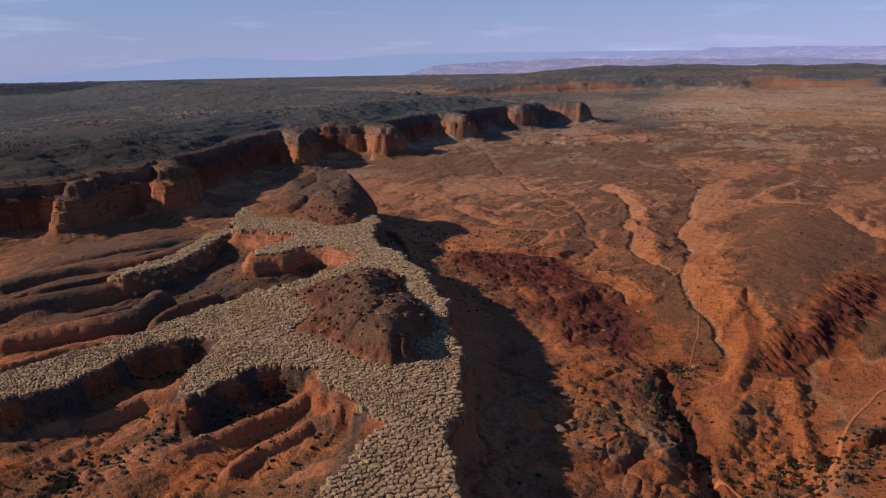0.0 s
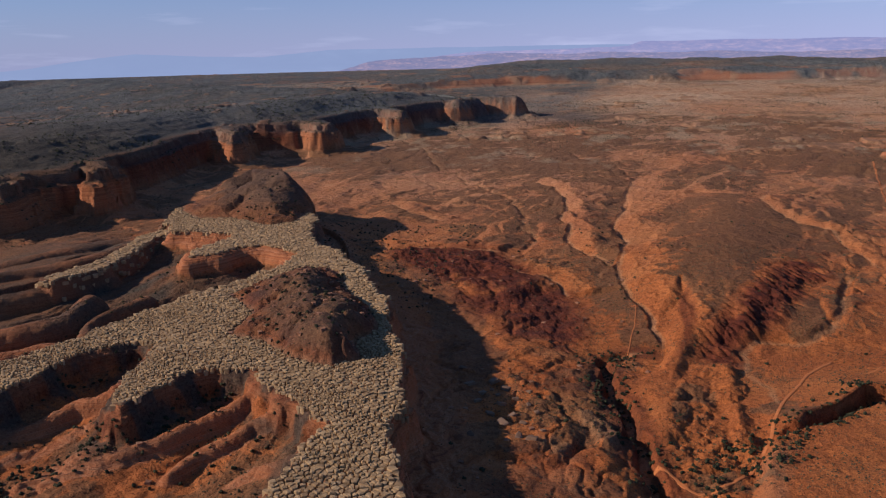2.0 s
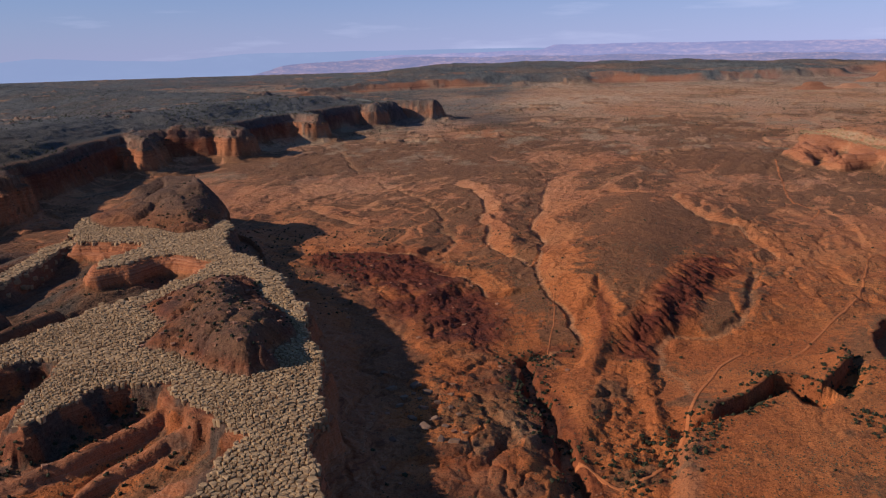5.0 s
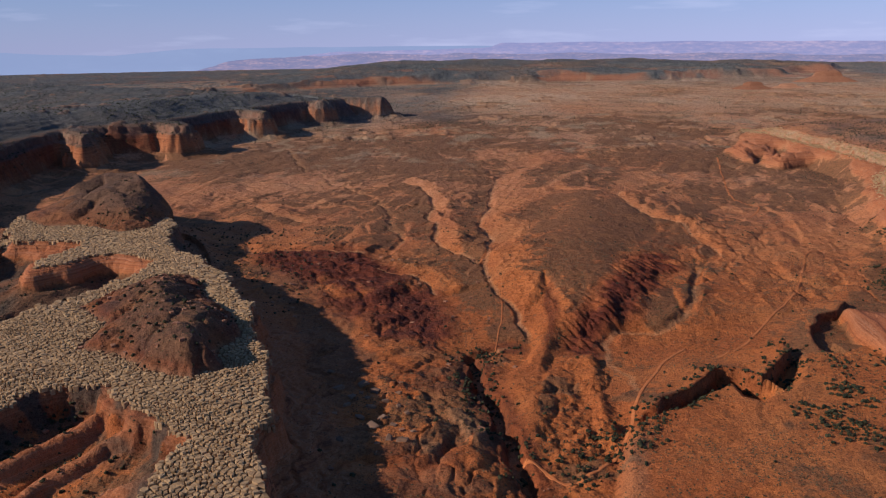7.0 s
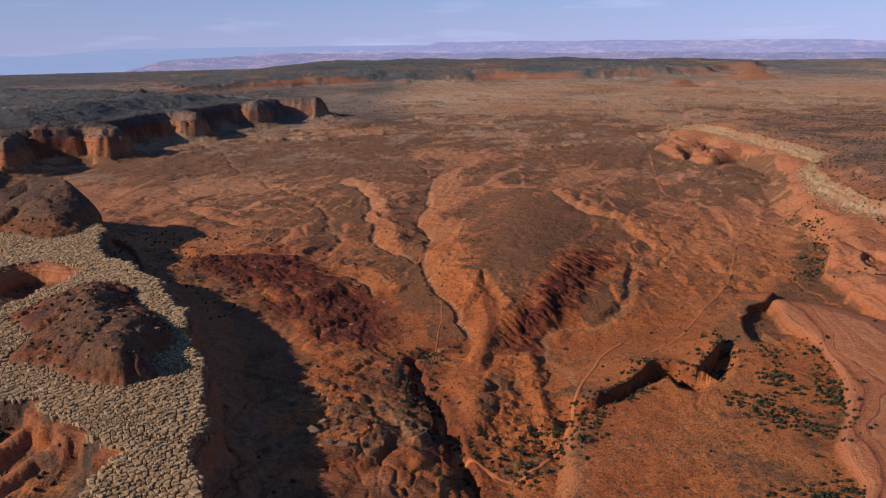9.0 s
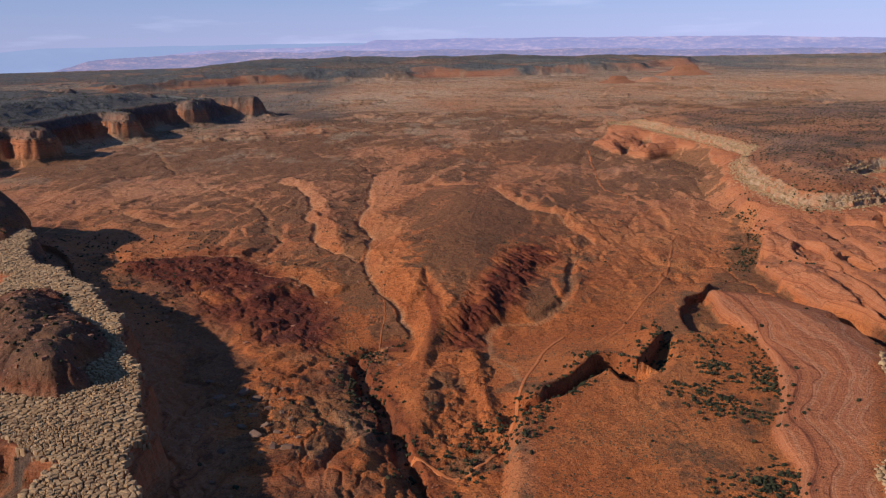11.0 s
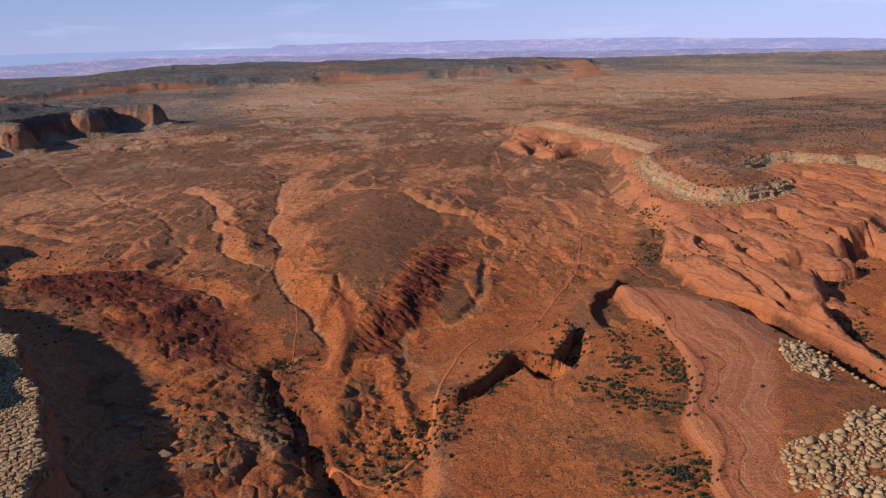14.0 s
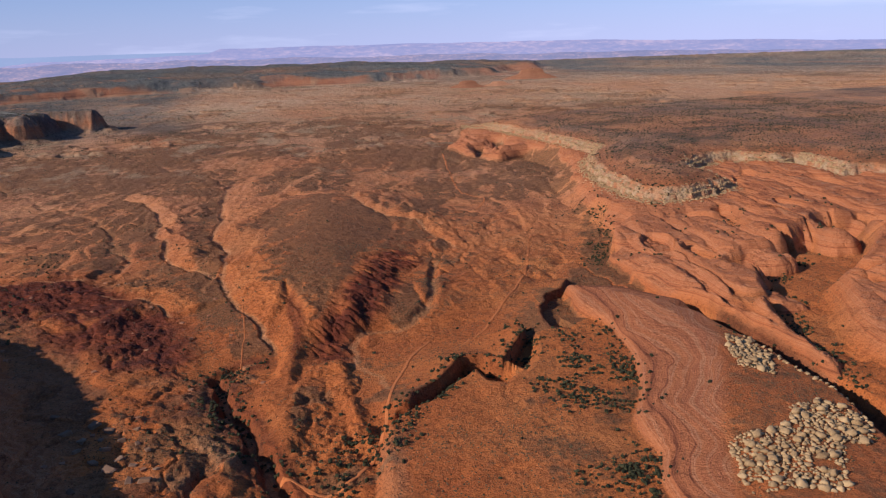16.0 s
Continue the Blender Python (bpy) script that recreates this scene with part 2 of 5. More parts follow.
NOSES = [([(-1000, 1290), (-940, 1180), (-850, 1030)], 40), ([(-900, 1330), (-850, 1260), (-800, 1185)], 36), ([(-1000, 2050), (-900, 1900), (-850, 1800)], 45), ([(-960, 2356), (-840, 2200), (-735, 2100)], 62),
         ([(-850, 2900), (-720, 2650), (-645, 2540)], 60), ([(-700, 3400), (-600, 3150), (-530, 2990)], 60), ([(-520, 3400), (-430, 3330), (-350, 3290)], 60)]
NEAR_FLAT = 2600.0


def drawn_in(x, y, z):
    """Far country is brought nearer along the line of sight from the flight's middle, so that it keeps its bearing and height."""
    d = np.hypot(x, y)
    k = np.where(d > NEAR_FLAT, (NEAR_FLAT + 2150 * (1 - NEAR_FLAT / np.maximum(d, 1))) / np.maximum(d, 1), 1.0)
    return x * k, y * k, 250 + (z - 250) * k


def benches(z, rise, sharp=0.75):
    """Bedded rock: stair-like ledges of that rise."""
    q = z / rise
    f = q - np.floor(q)
    return rise * (np.floor(q) + (1 - sharp) * f + sharp * step(0.55, 0.95, f))


def land(x, y):
    """Height of the land and what covers it."""
    x, y = np.asarray(x, float), np.asarray(y, float)
    wx = x + 14 * fbm(x, y, 90, 5, 3)
    wy = y + 14 * fbm(x, y, 90, 6, 3)
    far = np.hypot(x, y)
    # rolling valley, with drainage towards the camera
    swell = fbm(x, y, 330, 1, 3)
    vx, vy = turned(wx, wy, 14, 1.9)
    drain = ridged(vx, vy, 210, 2, 4, 0.5)
    fine = fbm(x, y, 26, 3, 4)
    calm = step(60, -40, area_distance(x, y, HILL_TOP, 300))
    z = 5 * swell + 7 * (drain - 0.5) * (1 - 0.7 * calm) + 1.1 * fine + 0.6 * fbm(x, y, 7, 4, 3)
    worn = step(-0.25, 0.35, fbm(x, y, 260, 9, 3)) * (1 - 0.8 * calm) * step(3200, 2000, far)
    z = z + worn * (4.5 * (ridged(*turned(wx, wy, 20, 1.8), 62, 10, 4, 0.55) - 0.5) + 1.0 * (ridged(x, y, 15, 11, 3) - 0.5))
    # low scarps that face west, with long slopes behind them
    scarp = np.zeros(x.shape)
    for wave, high, seed in ((150.0, 4.6, 151), (62.0, 2.6, 153), (30.0, 1.6, 155)):
        q = (x - 0.25 * y + 0.85 * wave * fbm(x, y / 1.7, wave * 1.7, seed, 4, 0.55)) / wave
        f = q - np.floor(q)
        amp = step(-0.05, 0.4, fbm(x, y, wave * 1.6, seed + 1, 3)) * (1 - 0.85 * calm) * (1 - 0.65 * step(1300, 2000, far))
        z = z + high * amp * (step(0.0, 0.12, f) - f)
        scarp = np.maximum(scarp, amp * step(-0.0, 0.03, f) * step(0.24, 0.10, f))
    z = z * (1 - 0.6 * step(2300, 4000, far))
    streak = fbm(*turned(wx, wy, 30, 3.0), 30, 7, 4, 0.6)
    cover = np.clip(0.36 + 0.9 * (drain - 0.5) + 0.9 * fbm(x, y, 240, 8, 3) + 0.4 * fine + 0.6 * streak, 0, 1)
    cover = (cover + 0.12 * step(1000, 2200, far)) * (1 - 0.8 * scarp)
    rill = np.zeros(x.shape)
    for size, seed in ((150, 171), (80, 173), (44, 175)):
        q = np.abs(vnoise(*turned(x + 0.35 * size * fbm(x, y, size * 0.7, seed + 1, 4, 0.6), y + 0.35 * size * fbm(x, y, size * 0.7, seed + 2, 4, 0.6), 14, 1.5), size, seed))
        rill = np.maximum(rill, step(2.6 / size ** 0.8, 0.6 / size ** 0.8, q) * step(-0.2, 0.2, fbm(x, y, size * 3, seed + 3, 2)))
    rill = rill * step(3600, 2400, far) * (1 - 0.6 * calm)
    z = z - 1.6 * rill
    cover = cover * (1 - 0.75 * rill)
    rock, bad, pale, green, sand = (np.zeros(x.shape) for _ in range(5))
    kind = np.zeros(x.shape, int)

    # smooth hills, the orange fan and the ribs
    d, k = line_distance(wx, wy, HILL)
    z += 17 * np.exp(-(d / 85) ** 2)
    cover = np.maximum(cover, (0.82 + 0.6 * streak) * calm)
    d, k = line_distance(wx, wy, FAN)
    e = area_distance(x + 4 * fbm(x, y, 30, 45, 3), y + 4 * fbm(x, y, 30, 46, 3), FAN_TOP, 120)
    fan = step(5, -7, e)
    z = z * (1 - 0.5 * fan)
    z += (5.5 * fan + 2.0 * np.exp(-(d / 12) ** 2) * step(20, 0, e)) * step(800, 660, y)
    cover *= 1 - 0.9 * fan
    bad = np.maximum(bad, 0.75 * fan * step(7, 2, np.abs(d - 4)) * step(640, 690, y))
    d, k = line_distance(wx, wy, RIB)
    z += 5 * np.exp(-(d / 10) ** 2)
    cover *= 1 - 0.8 * step(10, 5, d)

    # red badlands cut into close gullies
    for outline, seed, heading in ((BAD_A, 21, -25), (BAD_B, 22, -32)):
        d = area_distance(wx, wy, outline, 120)
        m = step(14, -16, d + 16 * fbm(x, y, 60, seed + 7, 3))
        kx = 0.35 if seed == 22 else 1.0
        bx, by = turned(x + kx * (wx - x), y + kx * (wy - y), heading, 4.5 if seed == 22 else 2.6)
        z += m * (6.5 if seed == 22 else 4.2) * (ridged(bx, by, 11 if seed == 22 else 23, seed, 5, 0.62) - 0.5) * (1 if seed == 21 else 0.95) - m * (1.5 if seed == 22 else 0)
        bad = np.maximum(bad, m * step(-0.6, 0.05, fbm(x, y, 40, seed + 2, 4) + 0.15))
        if seed == 21:
            z = z * (1 - m) + m * benches(z + 0.8 * fine, 1.7, 0.85)
        cover *= 1 - 0.8 * m
    # broken ground at the valley's mouth
    m = step(760, 560, y) * step(-150, -60, x) * step(240, 150, x)
    m = m * (1 - fan)
    z += m * (7.0 * np.minimum(ridged(wx, wy, 46, 31, 5, 0.6), 0.72) - 3.4 + 3.2 * (np.minimum(ridged(x, y, 17, 34, 3, 0.55), 0.6) - 0.4))
    cover = cover + m * (1.3 * fbm(x, y, 38, 35, 4, 0.6) - 0.02)
    bad = np.maximum(bad, m * 0.45 * step(0.15, 0.5, fbm(x, y, 70, 32, 4) + 0.1 * step(60, -40, x)))
    pale = np.maximum(pale, 0.15 * m * step(0.25, 0.5, fbm(x, y, 34, 33, 4)) * step(20, -30, x))

    # washes: sandy floors, cut east banks of bare soil, long brushy slopes behind them
    mx, my = x + 7 * fbm(x, y, 45, 41, 4, 0.6), y + 7 * fbm(x, y, 45, 42, 4, 0.6)
    spur = 0.55 * ridged(x, y, 34, 47, 3) + 0.45 * ridged(x, y, 12, 48, 3)
    for line, deep, face, decay in ((WASH_A, 9.0, 19, 45), (WASH_B, 9.0, 34, 130), (WASH_C, 5.0, 12, 60), (WASH_F, 3.5, 10, 50), (WASH_G, 4.0, 14, 50),
                                    (WASH_H, 8.0, 18, 45), (SCARP_A, 4.0, 16, 90), (SCARP_B, 5.0, 14, 30)):
        d, k = line_side(mx, my, line)
        fade = step(0.0, 0.10, k) * step(1.0, 0.95, k)
        wide = face * (0.45 + 1.1 * spur)
        z += fade * deep * np.clip((d - 1.5) / wide, 0, 1) ** 0.8 * np.exp(-np.maximum(d - 1.5 - wide, 0) / decay)
        z += fade * 0.26 * deep * step(-1.5, -6.0, d) * np.exp(-np.maximum(-d - 6.0, 0) / (0.8 * decay))
        cover = np.maximum(cover, fade * (0.7 + 0.5 * streak) * step(-3, -8, d) * step(-50, -25, d))
        cover *= 1 - 0.92 * fade * step(-1.5, 1.0, d) * step(1.5 + 1.5 * wide, 1.5 + 0.8 * wide, d + 0.45 * wide * streak + 3 * fine)
        sand = np.maximum(sand, 0.6 * fade * step(3.2, 1.4, np.abs(d)))
    d, k = line_distance(x + 22 * fbm(x, y, 80, 49, 4), y, WASH_D, 150)
    z -= 1.8 * step(7, 1.5, d)
    sand = np.maximum(sand, 0.4 * step(3.0, 1.0, d))
    d, k = line_distance(mx, my, WASH_E, 150)
    z -= 3 * (0.25 * step(11, 2, d) + 0.75 * step(7.5, 2, d))
    sand = np.maximum(sand, 0.45 * step(3.5, 1, d))
    # grey-brown ledges between the mesa's foot and the badlands
    m = step(30, -10, area_distance(wx, wy, GREY_LEDGES, 120))
    z = z * (1 - 0.6 * m) + m * 0.6 * benches(z + 3 * streak, 2.6, 0.8)
    rock = np.maximum(rock, 0.35 * m)
    cover = np.maximum(cover, m * (0.9 + 0.4 * streak))
    d, k = line_distance(x + 8 * fbm(x, y, 30, 43, 3), y + 8 * fbm(x, y, 30, 44, 3), ARROYO, 120)
    z -= 9 * step(7.5, 3, d) + 4 * step(32, 6, d)
    sand = np.maximum(sand, 0.5 * step(4, 2, d))
    bad = np.maximum(bad, 0.7 * step(22, 9, d))

    d, k = line_distance(wx, wy, [(-6, 538), (3, 509), (7, 482)], 60)
    pale = np.maximum(pale, 0.18 * step(9, 3, d + 5 * fine))
    z += 4 * step(9, 3, d + 4 * fine)

    # near terrace and its slot canyon
    d = terrace = area_distance(wx, wy, TERRACE, 120)
    z = np.where(d < 40, np.maximum(z, z * 0.25 + 11 * step(12, -3, d) + 1.0 * fine), z)
    m = step(6, -10, d)
    cover = cover * (1 - m) + m * np.clip(0.18 + 0.5 * fbm(x, y, 60, 51, 3), 0, 1)
    pale = np.maximum(pale, 0.18 * step(12, 3, np.abs(d + 2)) * step(505, 480, y) * step(150, 120, x))
    m = step(15, -25, area_distance(wx, wy, FLATS, 120))
    cover = cover * (1 - 0.6 * m)
    for line, floor, high, reach in ((SLOT[1:], 7.0, 15.0, 32.0), (SLOT_B[:7], 7.0, 10.5, 30.0)):
        d, k = line_side(x + 4 * fbm(x, y, 22, 52, 3), y + 4 * fbm(x, y, 22, 53, 3), line[::-1], 140)
        fade = step(1.0, 0.85, k) * step(0.0, 0.06, k)
        upper = step(1.0, -2.0, d) * fade
        z = np.maximum(z, upper * high * np.exp(-np.maximum(-d - 4, 0) / reach) + (1 - upper) * z)
        z = np.where(fade > 0, z - fade * np.maximum(z - floor, 0) * step(-0.5, 2.0, d) * step(8.5, 4.5, d + 3 * fine), z)
        bad = np.maximum(bad, 0.5 * fade * step(-7, -2, d) * step(3, 1, d))

    # right bench of bare rock, in whale-backs
    d = area_distance(wx, wy, BENCH, 300) + 14 * (ridged(x, y, 75, 66, 3) - 0.55) * step(700, 800, y)
    for ax, ay, wide, deep in ((630, 1850, 20, 90), (700, 1905, 23, 100), (560, 1290, 9, 25), (520, 1090, 9, 25), (738, 1700, 10, 30)):
        d = np.maximum(d, np.minimum(0.6 * wide - np.abs(x - ax - 0.3 * (y - ay) + 7 * fine), 0.7 * deep - np.abs(y - ay) + 6 * streak))
    inner = step(0, -260, d)
    bx, by = turned(wx, wy, 7, 3.4)
    hump = ridged(bx, by, 58, 61, 3, 0.45)
    rise = 11 + 15 * inner + 14 * np.sqrt(hump) * step(8, -30, d)
    fx, fy = turned(x + 5 * fbm(x, y, 60, 67, 2), y, 7, 8.0)
    fin = np.sqrt(ridged(fx, fy, 23, 68, 2, 0.5))
    rise = rise + 6.5 * (fin - 0.75) * step(-8, -30, d)
    low = step(10, -12, area_distance(wx, wy, LOW, 120))
    for ax, ay in POCKETS:
        across, along = turned(wx - ax, wy - ay, 12, 2.8)
        low = np.maximum(low, step(15, 9, np.hypot(across, along) + 4 * fine))
    low = np.maximum(low, 0.75 * step(0.22, 0.1, hump) * step(0.0, 0.25, fbm(x, y, 150, 63, 3) + 0.2) * step(-30, -60, d) * (1 - inner * 0.7))
    rise = rise * (1 - 0.8 * low)
    for line in BACKS:
        e, k = line_distance(wx, wy, line, 120)
        back = np.clip(1 - (e / (27 + 6 * fine + 9 * (fin - 0.7))) ** 2, 0, 1)
        rise = np.maximum(rise, (13 + 16 * inner + 12 * np.sin(np.clip(k, 0.08, 0.92) * 3.14)) * np.sqrt(back) + 4.0 * (fin - 0.8) * step(0.2, 0.6, back))
        low = low * (1 - step(0.0, 0.1, back))
    m = step(4, -3, d) * step(60, -500, 0.98 * (y - 2500) - 0.2 * (x - 700))
    jx, jy = turned(wx, wy, 10, 3.5)
    joint = step(0.10, 0.02, np.abs(vnoise(jx, jy, 46, 64))) * step(-0.35, 0.0, fbm(x, y, 120, 65, 2)) * step(-10, -30, d)
    bedded = benches(rise + 1.2 * fine + 0.8 * streak, 2.2, 0.65) - 7 * joint * (1 - low)
    z = z * (1 - m) + m * (bedded + 0.8 * fine)
    rock = np.maximum(rock, m * (1 - 0.95 * low) * (1 - 0.6 * joint))
    cover = cover * (1 - m) + m * low * 0.3
    kind = np.where(d < 2, 6, kind)

    # banded slab beside the terrace
    d = area_distance(wx * 0.5 + x * 0.5, wy * 0.5 + y * 0.5, SLAB, 120)
    lift = np.clip(-d / 52, 0, 1) ** 0.85
    slab = 11.5 + 10 * lift + 3.5 * step(2, -5, d) + 2.6 * lift * fbm(*turned(x, y, 18, 3.0), 50, 71, 2)
    slab = benches(slab, 1.15, 0.3)
    z = np.where((d < 26) & (terrace < 30), np.maximum(z, 9 + 0.5 * fine), z)
    m = step(3, -2, d)
    z = z * (1 - m) + m * slab
    flat = m * step(-6, 6, (x - 300) - 0.62 * (y - 425) + 10 * fbm(x, y, 40, 72, 3)) * step(590, 560, y)
    rock = np.maximum(rock * (1 - m), m * (1 - 0.85 * flat))
    cover = cover * (1 - m) + m * flat * 0.45
    kind = np.where(d < 1, 7, kind)
    d, k = line_distance(x + 4 * fbm(x, y, 30, 73, 3), y + 4 * fbm(x, y, 30, 74, 3), CANYON, 80)
    z -= 15 * step(21, 12, d) * step(0.0, 0.12, k)
    gutter = step(19, 12, d + 2 * fine) * step(0.0, 0.1, k)
    cover, bad, rock = np.maximum(cover, gutter), np.maximum(bad, 0.6 * gutter), rock * (1 - gutter)

    # white-rimmed mesa
    d = area_distance(wx + 11 * fbm(x, y, 30, 81, 4, 0.6), wy + 11 * fbm(x, y, 30, 82, 4, 0.6), CAP, 700)
    back = step(60, -500, 0.98 * (y - 2500) - 0.2 * (x - 700))
    cap = 36 + 7 * step(0, -2.0, d) + 5 * step(-7, -9, d) + 4 * step(-13, -15, d) + 7 * step(-20, -50, d) + 5 * step(-50, -70, d) + 4 * step(-70, -200, d) + 3.0 * fbm(x, y, 90, 83, 4)
    skirt = z + np.maximum(0, 35 - z) * step(70, 2, d) * back
    m = step(2, -1, d)
    z = np.where(d < 60, skirt * (1 - m) + m * (z * (1 - back) + cap * back), z)
    pale = np.maximum(pale, step(4, 1.0, d) * step(-20, -10, d + 5 * fine) * back * (0.72 + 1.0 * fbm(x, y, 9, 86, 3)))
    rock = np.where(d < 0, rock * step(-12, 0, d) + 0.35 * step(-40, -10, d) * back, rock)
    top = step(300, -900, 0.98 * (y - 2500) - 0.2 * (x - 700)) * step(-6, -14, d)
    cover = cover * (1 - top) + top * (0.25 + 1.0 * fbm(x, y, 70, 84, 5, 0.6))
    green = np.maximum(green, (0.36 + 0.7 * fbm(x, y / 1.5, 110, 85, 5, 0.6)) * step(-15, -60, d) * back)
    bad = np.maximum(bad, 0.25 * step(-16, -24, d) * step(-60, -34, d + 10 * fine) * back)
    topping = 0.3 * back * step(-20, -70, d)
    kind = np.where(d < 4, 5, kind)

    # escarpment and plateau
    d = area_distance(x, y, CLIFF, 900) + 62 + 34 * fbm(x, y, 190, 92, 5, 0.6)
    lobe = np.zeros(x.shape)
    for line, wide in NOSES:
        e, k = line_distance(x + 16 * fbm(x, y, 60, 95, 3), y + 16 * fbm(x, y, 60, 98, 3), line, 300)
        d = np.minimum(d, e - 1.5 * wide * (1 - 0.3 * k) + 24 * (ridged(x, y, 60, 90, 4) - 0.4) + 12 * k)
        lobe = np.maximum(lobe, step(1.7 * wide, 1.0 * wide, e))
    top = benches(84 + 30 * step(-40, -230, d + 60 * fbm(x, y, 160, 99, 4)), 7.0, 0.25) + 7 * fbm(x, y, 150, 93, 5) + 3 * fine - 85 * step(-260, -1300, d) - 20 * step(2900, 3600, far)
    prof = 16 * step(70, 8, d) + 14 * step(15, 12, d) + 14 * step(8.5, 5.5, d) + 14 * step(2, -1, d) + 5 * step(0, -15, d) + 14 * step(-15, -18, d) + 6 * step(-18, -40, d)
    prof = benches(prof + 0.3 * fine, 4.7, 0.6)
    m = step(120, 60, d)
    z = np.where(d < 120, np.where(d < -44, top * step(-44, -70, d) + (1 - step(-44, -70, d)) * np.maximum(prof, 0), z * step(0, 100, d) + prof), z)
    # recessed walls darker, noses paler: their shade and sunlight are put into the colour
    rock = np.maximum(rock, (0.2 + 0.65 * lobe) * step(26, 6, d) * (1 - step(0, -6, d) * step(-15, -12, d)) * step(-22, -18, d))
    bad = np.maximum(bad, (0.95 - 0.8 * lobe) * step(30, 6, d) * step(-24, -19, d))
    pale = np.maximum(pale, 0.5 * step(-15, -17, d) * step(-23, -19, d) * step(-0.2, 0.3, fbm(x, y, 25, 96, 3)))
    green = np.maximum(green * (d > 0), (0.55 * step(0, -8, d) + 0.45 * step(-30, -55, d)) * (1.0 + 0.35 * fbm(x, y / 1.6, 170, 97, 5, 0.6)))
    cover = np.where(d < -18, 0.9 + 0.4 * fbm(x, y, 90, 94, 4), cover)
    kind = np.where(d < 10, 4, kind)

    # near mesa, its rock ridges on the far side from the valley
    d = area_distance(x + 5 * fbm(x, y, 22, 101, 3), y + 5 * fbm(x, y, 22, 102, 3), MESA, 300)
    flute = 3.5 * fbm(x, y, 9, 109, 3, 0.6)
    bulge_zone = step(680, 740, y) * step(920, 870, y) * step(-300, -350, x) * step(30, 12, d)
    west = step(-95, -150, x + 0.33 * (y - 350)) * step(1150, 900, y) * step(-880, -640, x) * step(250, 320, y)
    body = 25 - 14 * step(8, 110, d) + 4 * fbm(x, y, 70, 106, 3) + 1.4 * fine + 3.0 * (ridged(*turned(wx, wy, 22, 3.0), 24, 116, 3) - 0.5)
    wrock = np.zeros(x.shape)
    sx, sy = (x + wx) / 2, (y + wy) / 2
    for line, wide, z0, z1 in WEST_RIBS:
        e, k = line_distance(sx, sy, line, 120)
        back = np.sqrt(np.clip(1 - (e / (wide * (0.75 - 0.3 * k) + 3.0 * fbm(x, y, 35, 107, 2))) ** 2, 0, 1))
        body = np.maximum(body, 8 + (z0 - 10 + (z1 + 9 - z0) * k) * back + 1.2 * streak)
        wrock = np.maximum(wrock, step(0.12, 0.35, back + 0.1 * fine))
    body = np.maximum(body, 8 + 16 * (ridged(*turned(wx, wy, 25, 3.5), 60, 103, 4) - 0.3) * step(560, 640, y))
    wrock = np.maximum(wrock * (1 - 0.3 * step(560, 640, y)), 0.5 * step(560, 640, y) * step(-0.1, 0.2, fbm(x, y, 40, 108, 4)))
    z = z * (1 - west) + west * (0.3 * body + 0.7 * benches(body + 0.5 * fine, 1.7, 0.85))
    # upper west slopes: real brush, with cover and green raised to paint in shade
    rock = np.maximum(rock * (1 - west), west * wrock * (0.8 - 0.3 * step(540, 640, y)))
    cover = cover * (1 - west) + west * (0.58 + 0.3 * step(540, 640, y) + 0.6 * fbm(x, y, 50, 104, 3))
    apron = np.where(west > 0.3, 11 * np.exp(-np.maximum(d + flute, 0) / 12), 17 * np.exp(-np.maximum(d, 0) / 42))
    z = z + np.where((d > 0) & (d < 200), apron, 0)
    rock = np.maximum(rock, 0.85 * step(70, 20, d) * (1 - west))
    green = np.maximum(green, 0.9 * west * step(540, 640, y) * (0.62 + 0.8 * fbm(*turned(x, y, 25, 3.0), 22, 113, 4)) * (1 - bulge_zone))
    green = np.maximum(green, 0.85 * west * step(34, 10, d) * step(-0.2, 0.2, fbm(x, y, 14, 110, 3)) * (1 - bulge_zone))
    bad = bad * (1 - step(60, 20, d))
    bulge = np.sqrt(np.clip(1 - (np.maximum(d, 0) / (17 + 5 * fbm(x, y, 16, 115, 2))) ** 2, 0, 1)) * step(680, 740, y) * step(920, 870, y) * step(-300, -350, x)
    m = np.maximum(np.maximum(step(4.5, 0.2, d), 0.72 * step(9, 3.5, d + flute)), 0.94 * bulge)
    rock = np.maximum(rock, step(0.1, 0.3, bulge))
    green, cover = green * (1 - step(0.1, 0.3, bulge)), cover * (1 - step(0.1, 0.3, bulge))
    plinth = 46 + 1.6 * fbm(x, y, 80, 105, 2)
    z = z * (1 - m) + m * plinth
    rock = np.where(d < 5, 0.75, rock)
    # alcove walls get a darker red that carries their shade in the colour
    wall = west * step(15, 7, d + flute) * step(0.0, 1.5, d) * step(680, 600, y)
    rock = rock * (1 - 0.5 * wall)
    cover = np.where(d < 5, 0.7, cover)
    bad = np.where(d < 5, 0, bad)
    bad = np.maximum(bad, 0.75 * wall * (0.7 + 0.6 * fbm(x, y, 8, 114, 3)))
    kind = np.where(d < 4.5, 1, kind)
    ds = area_distance(x, y, SHELF, 100)
    m = step(5, 0, ds)
    z = z * (1 - m) + m * 38
    rock = np.where(ds < 6, 0.9, rock)
    kind = np.where(ds < 4.5, 9, kind)

    # two knolls on the mesa
    for base, line, high, k_no, seed in ((KNOLL_A, CREST_A, 25, 2, 111), (KNOLL_B, CREST_B, 46, 3, 112)):
        inn = -area_distance(wx, wy, base, 60)
        out, k = line_distance(wx, wy, line, 260)
        gul = ridged(x, y, high * 0.9, seed, 4, 0.5)
        inn = inn + 5 * (gul - 0.5)
        near = (inn > 0) & (out < 300)
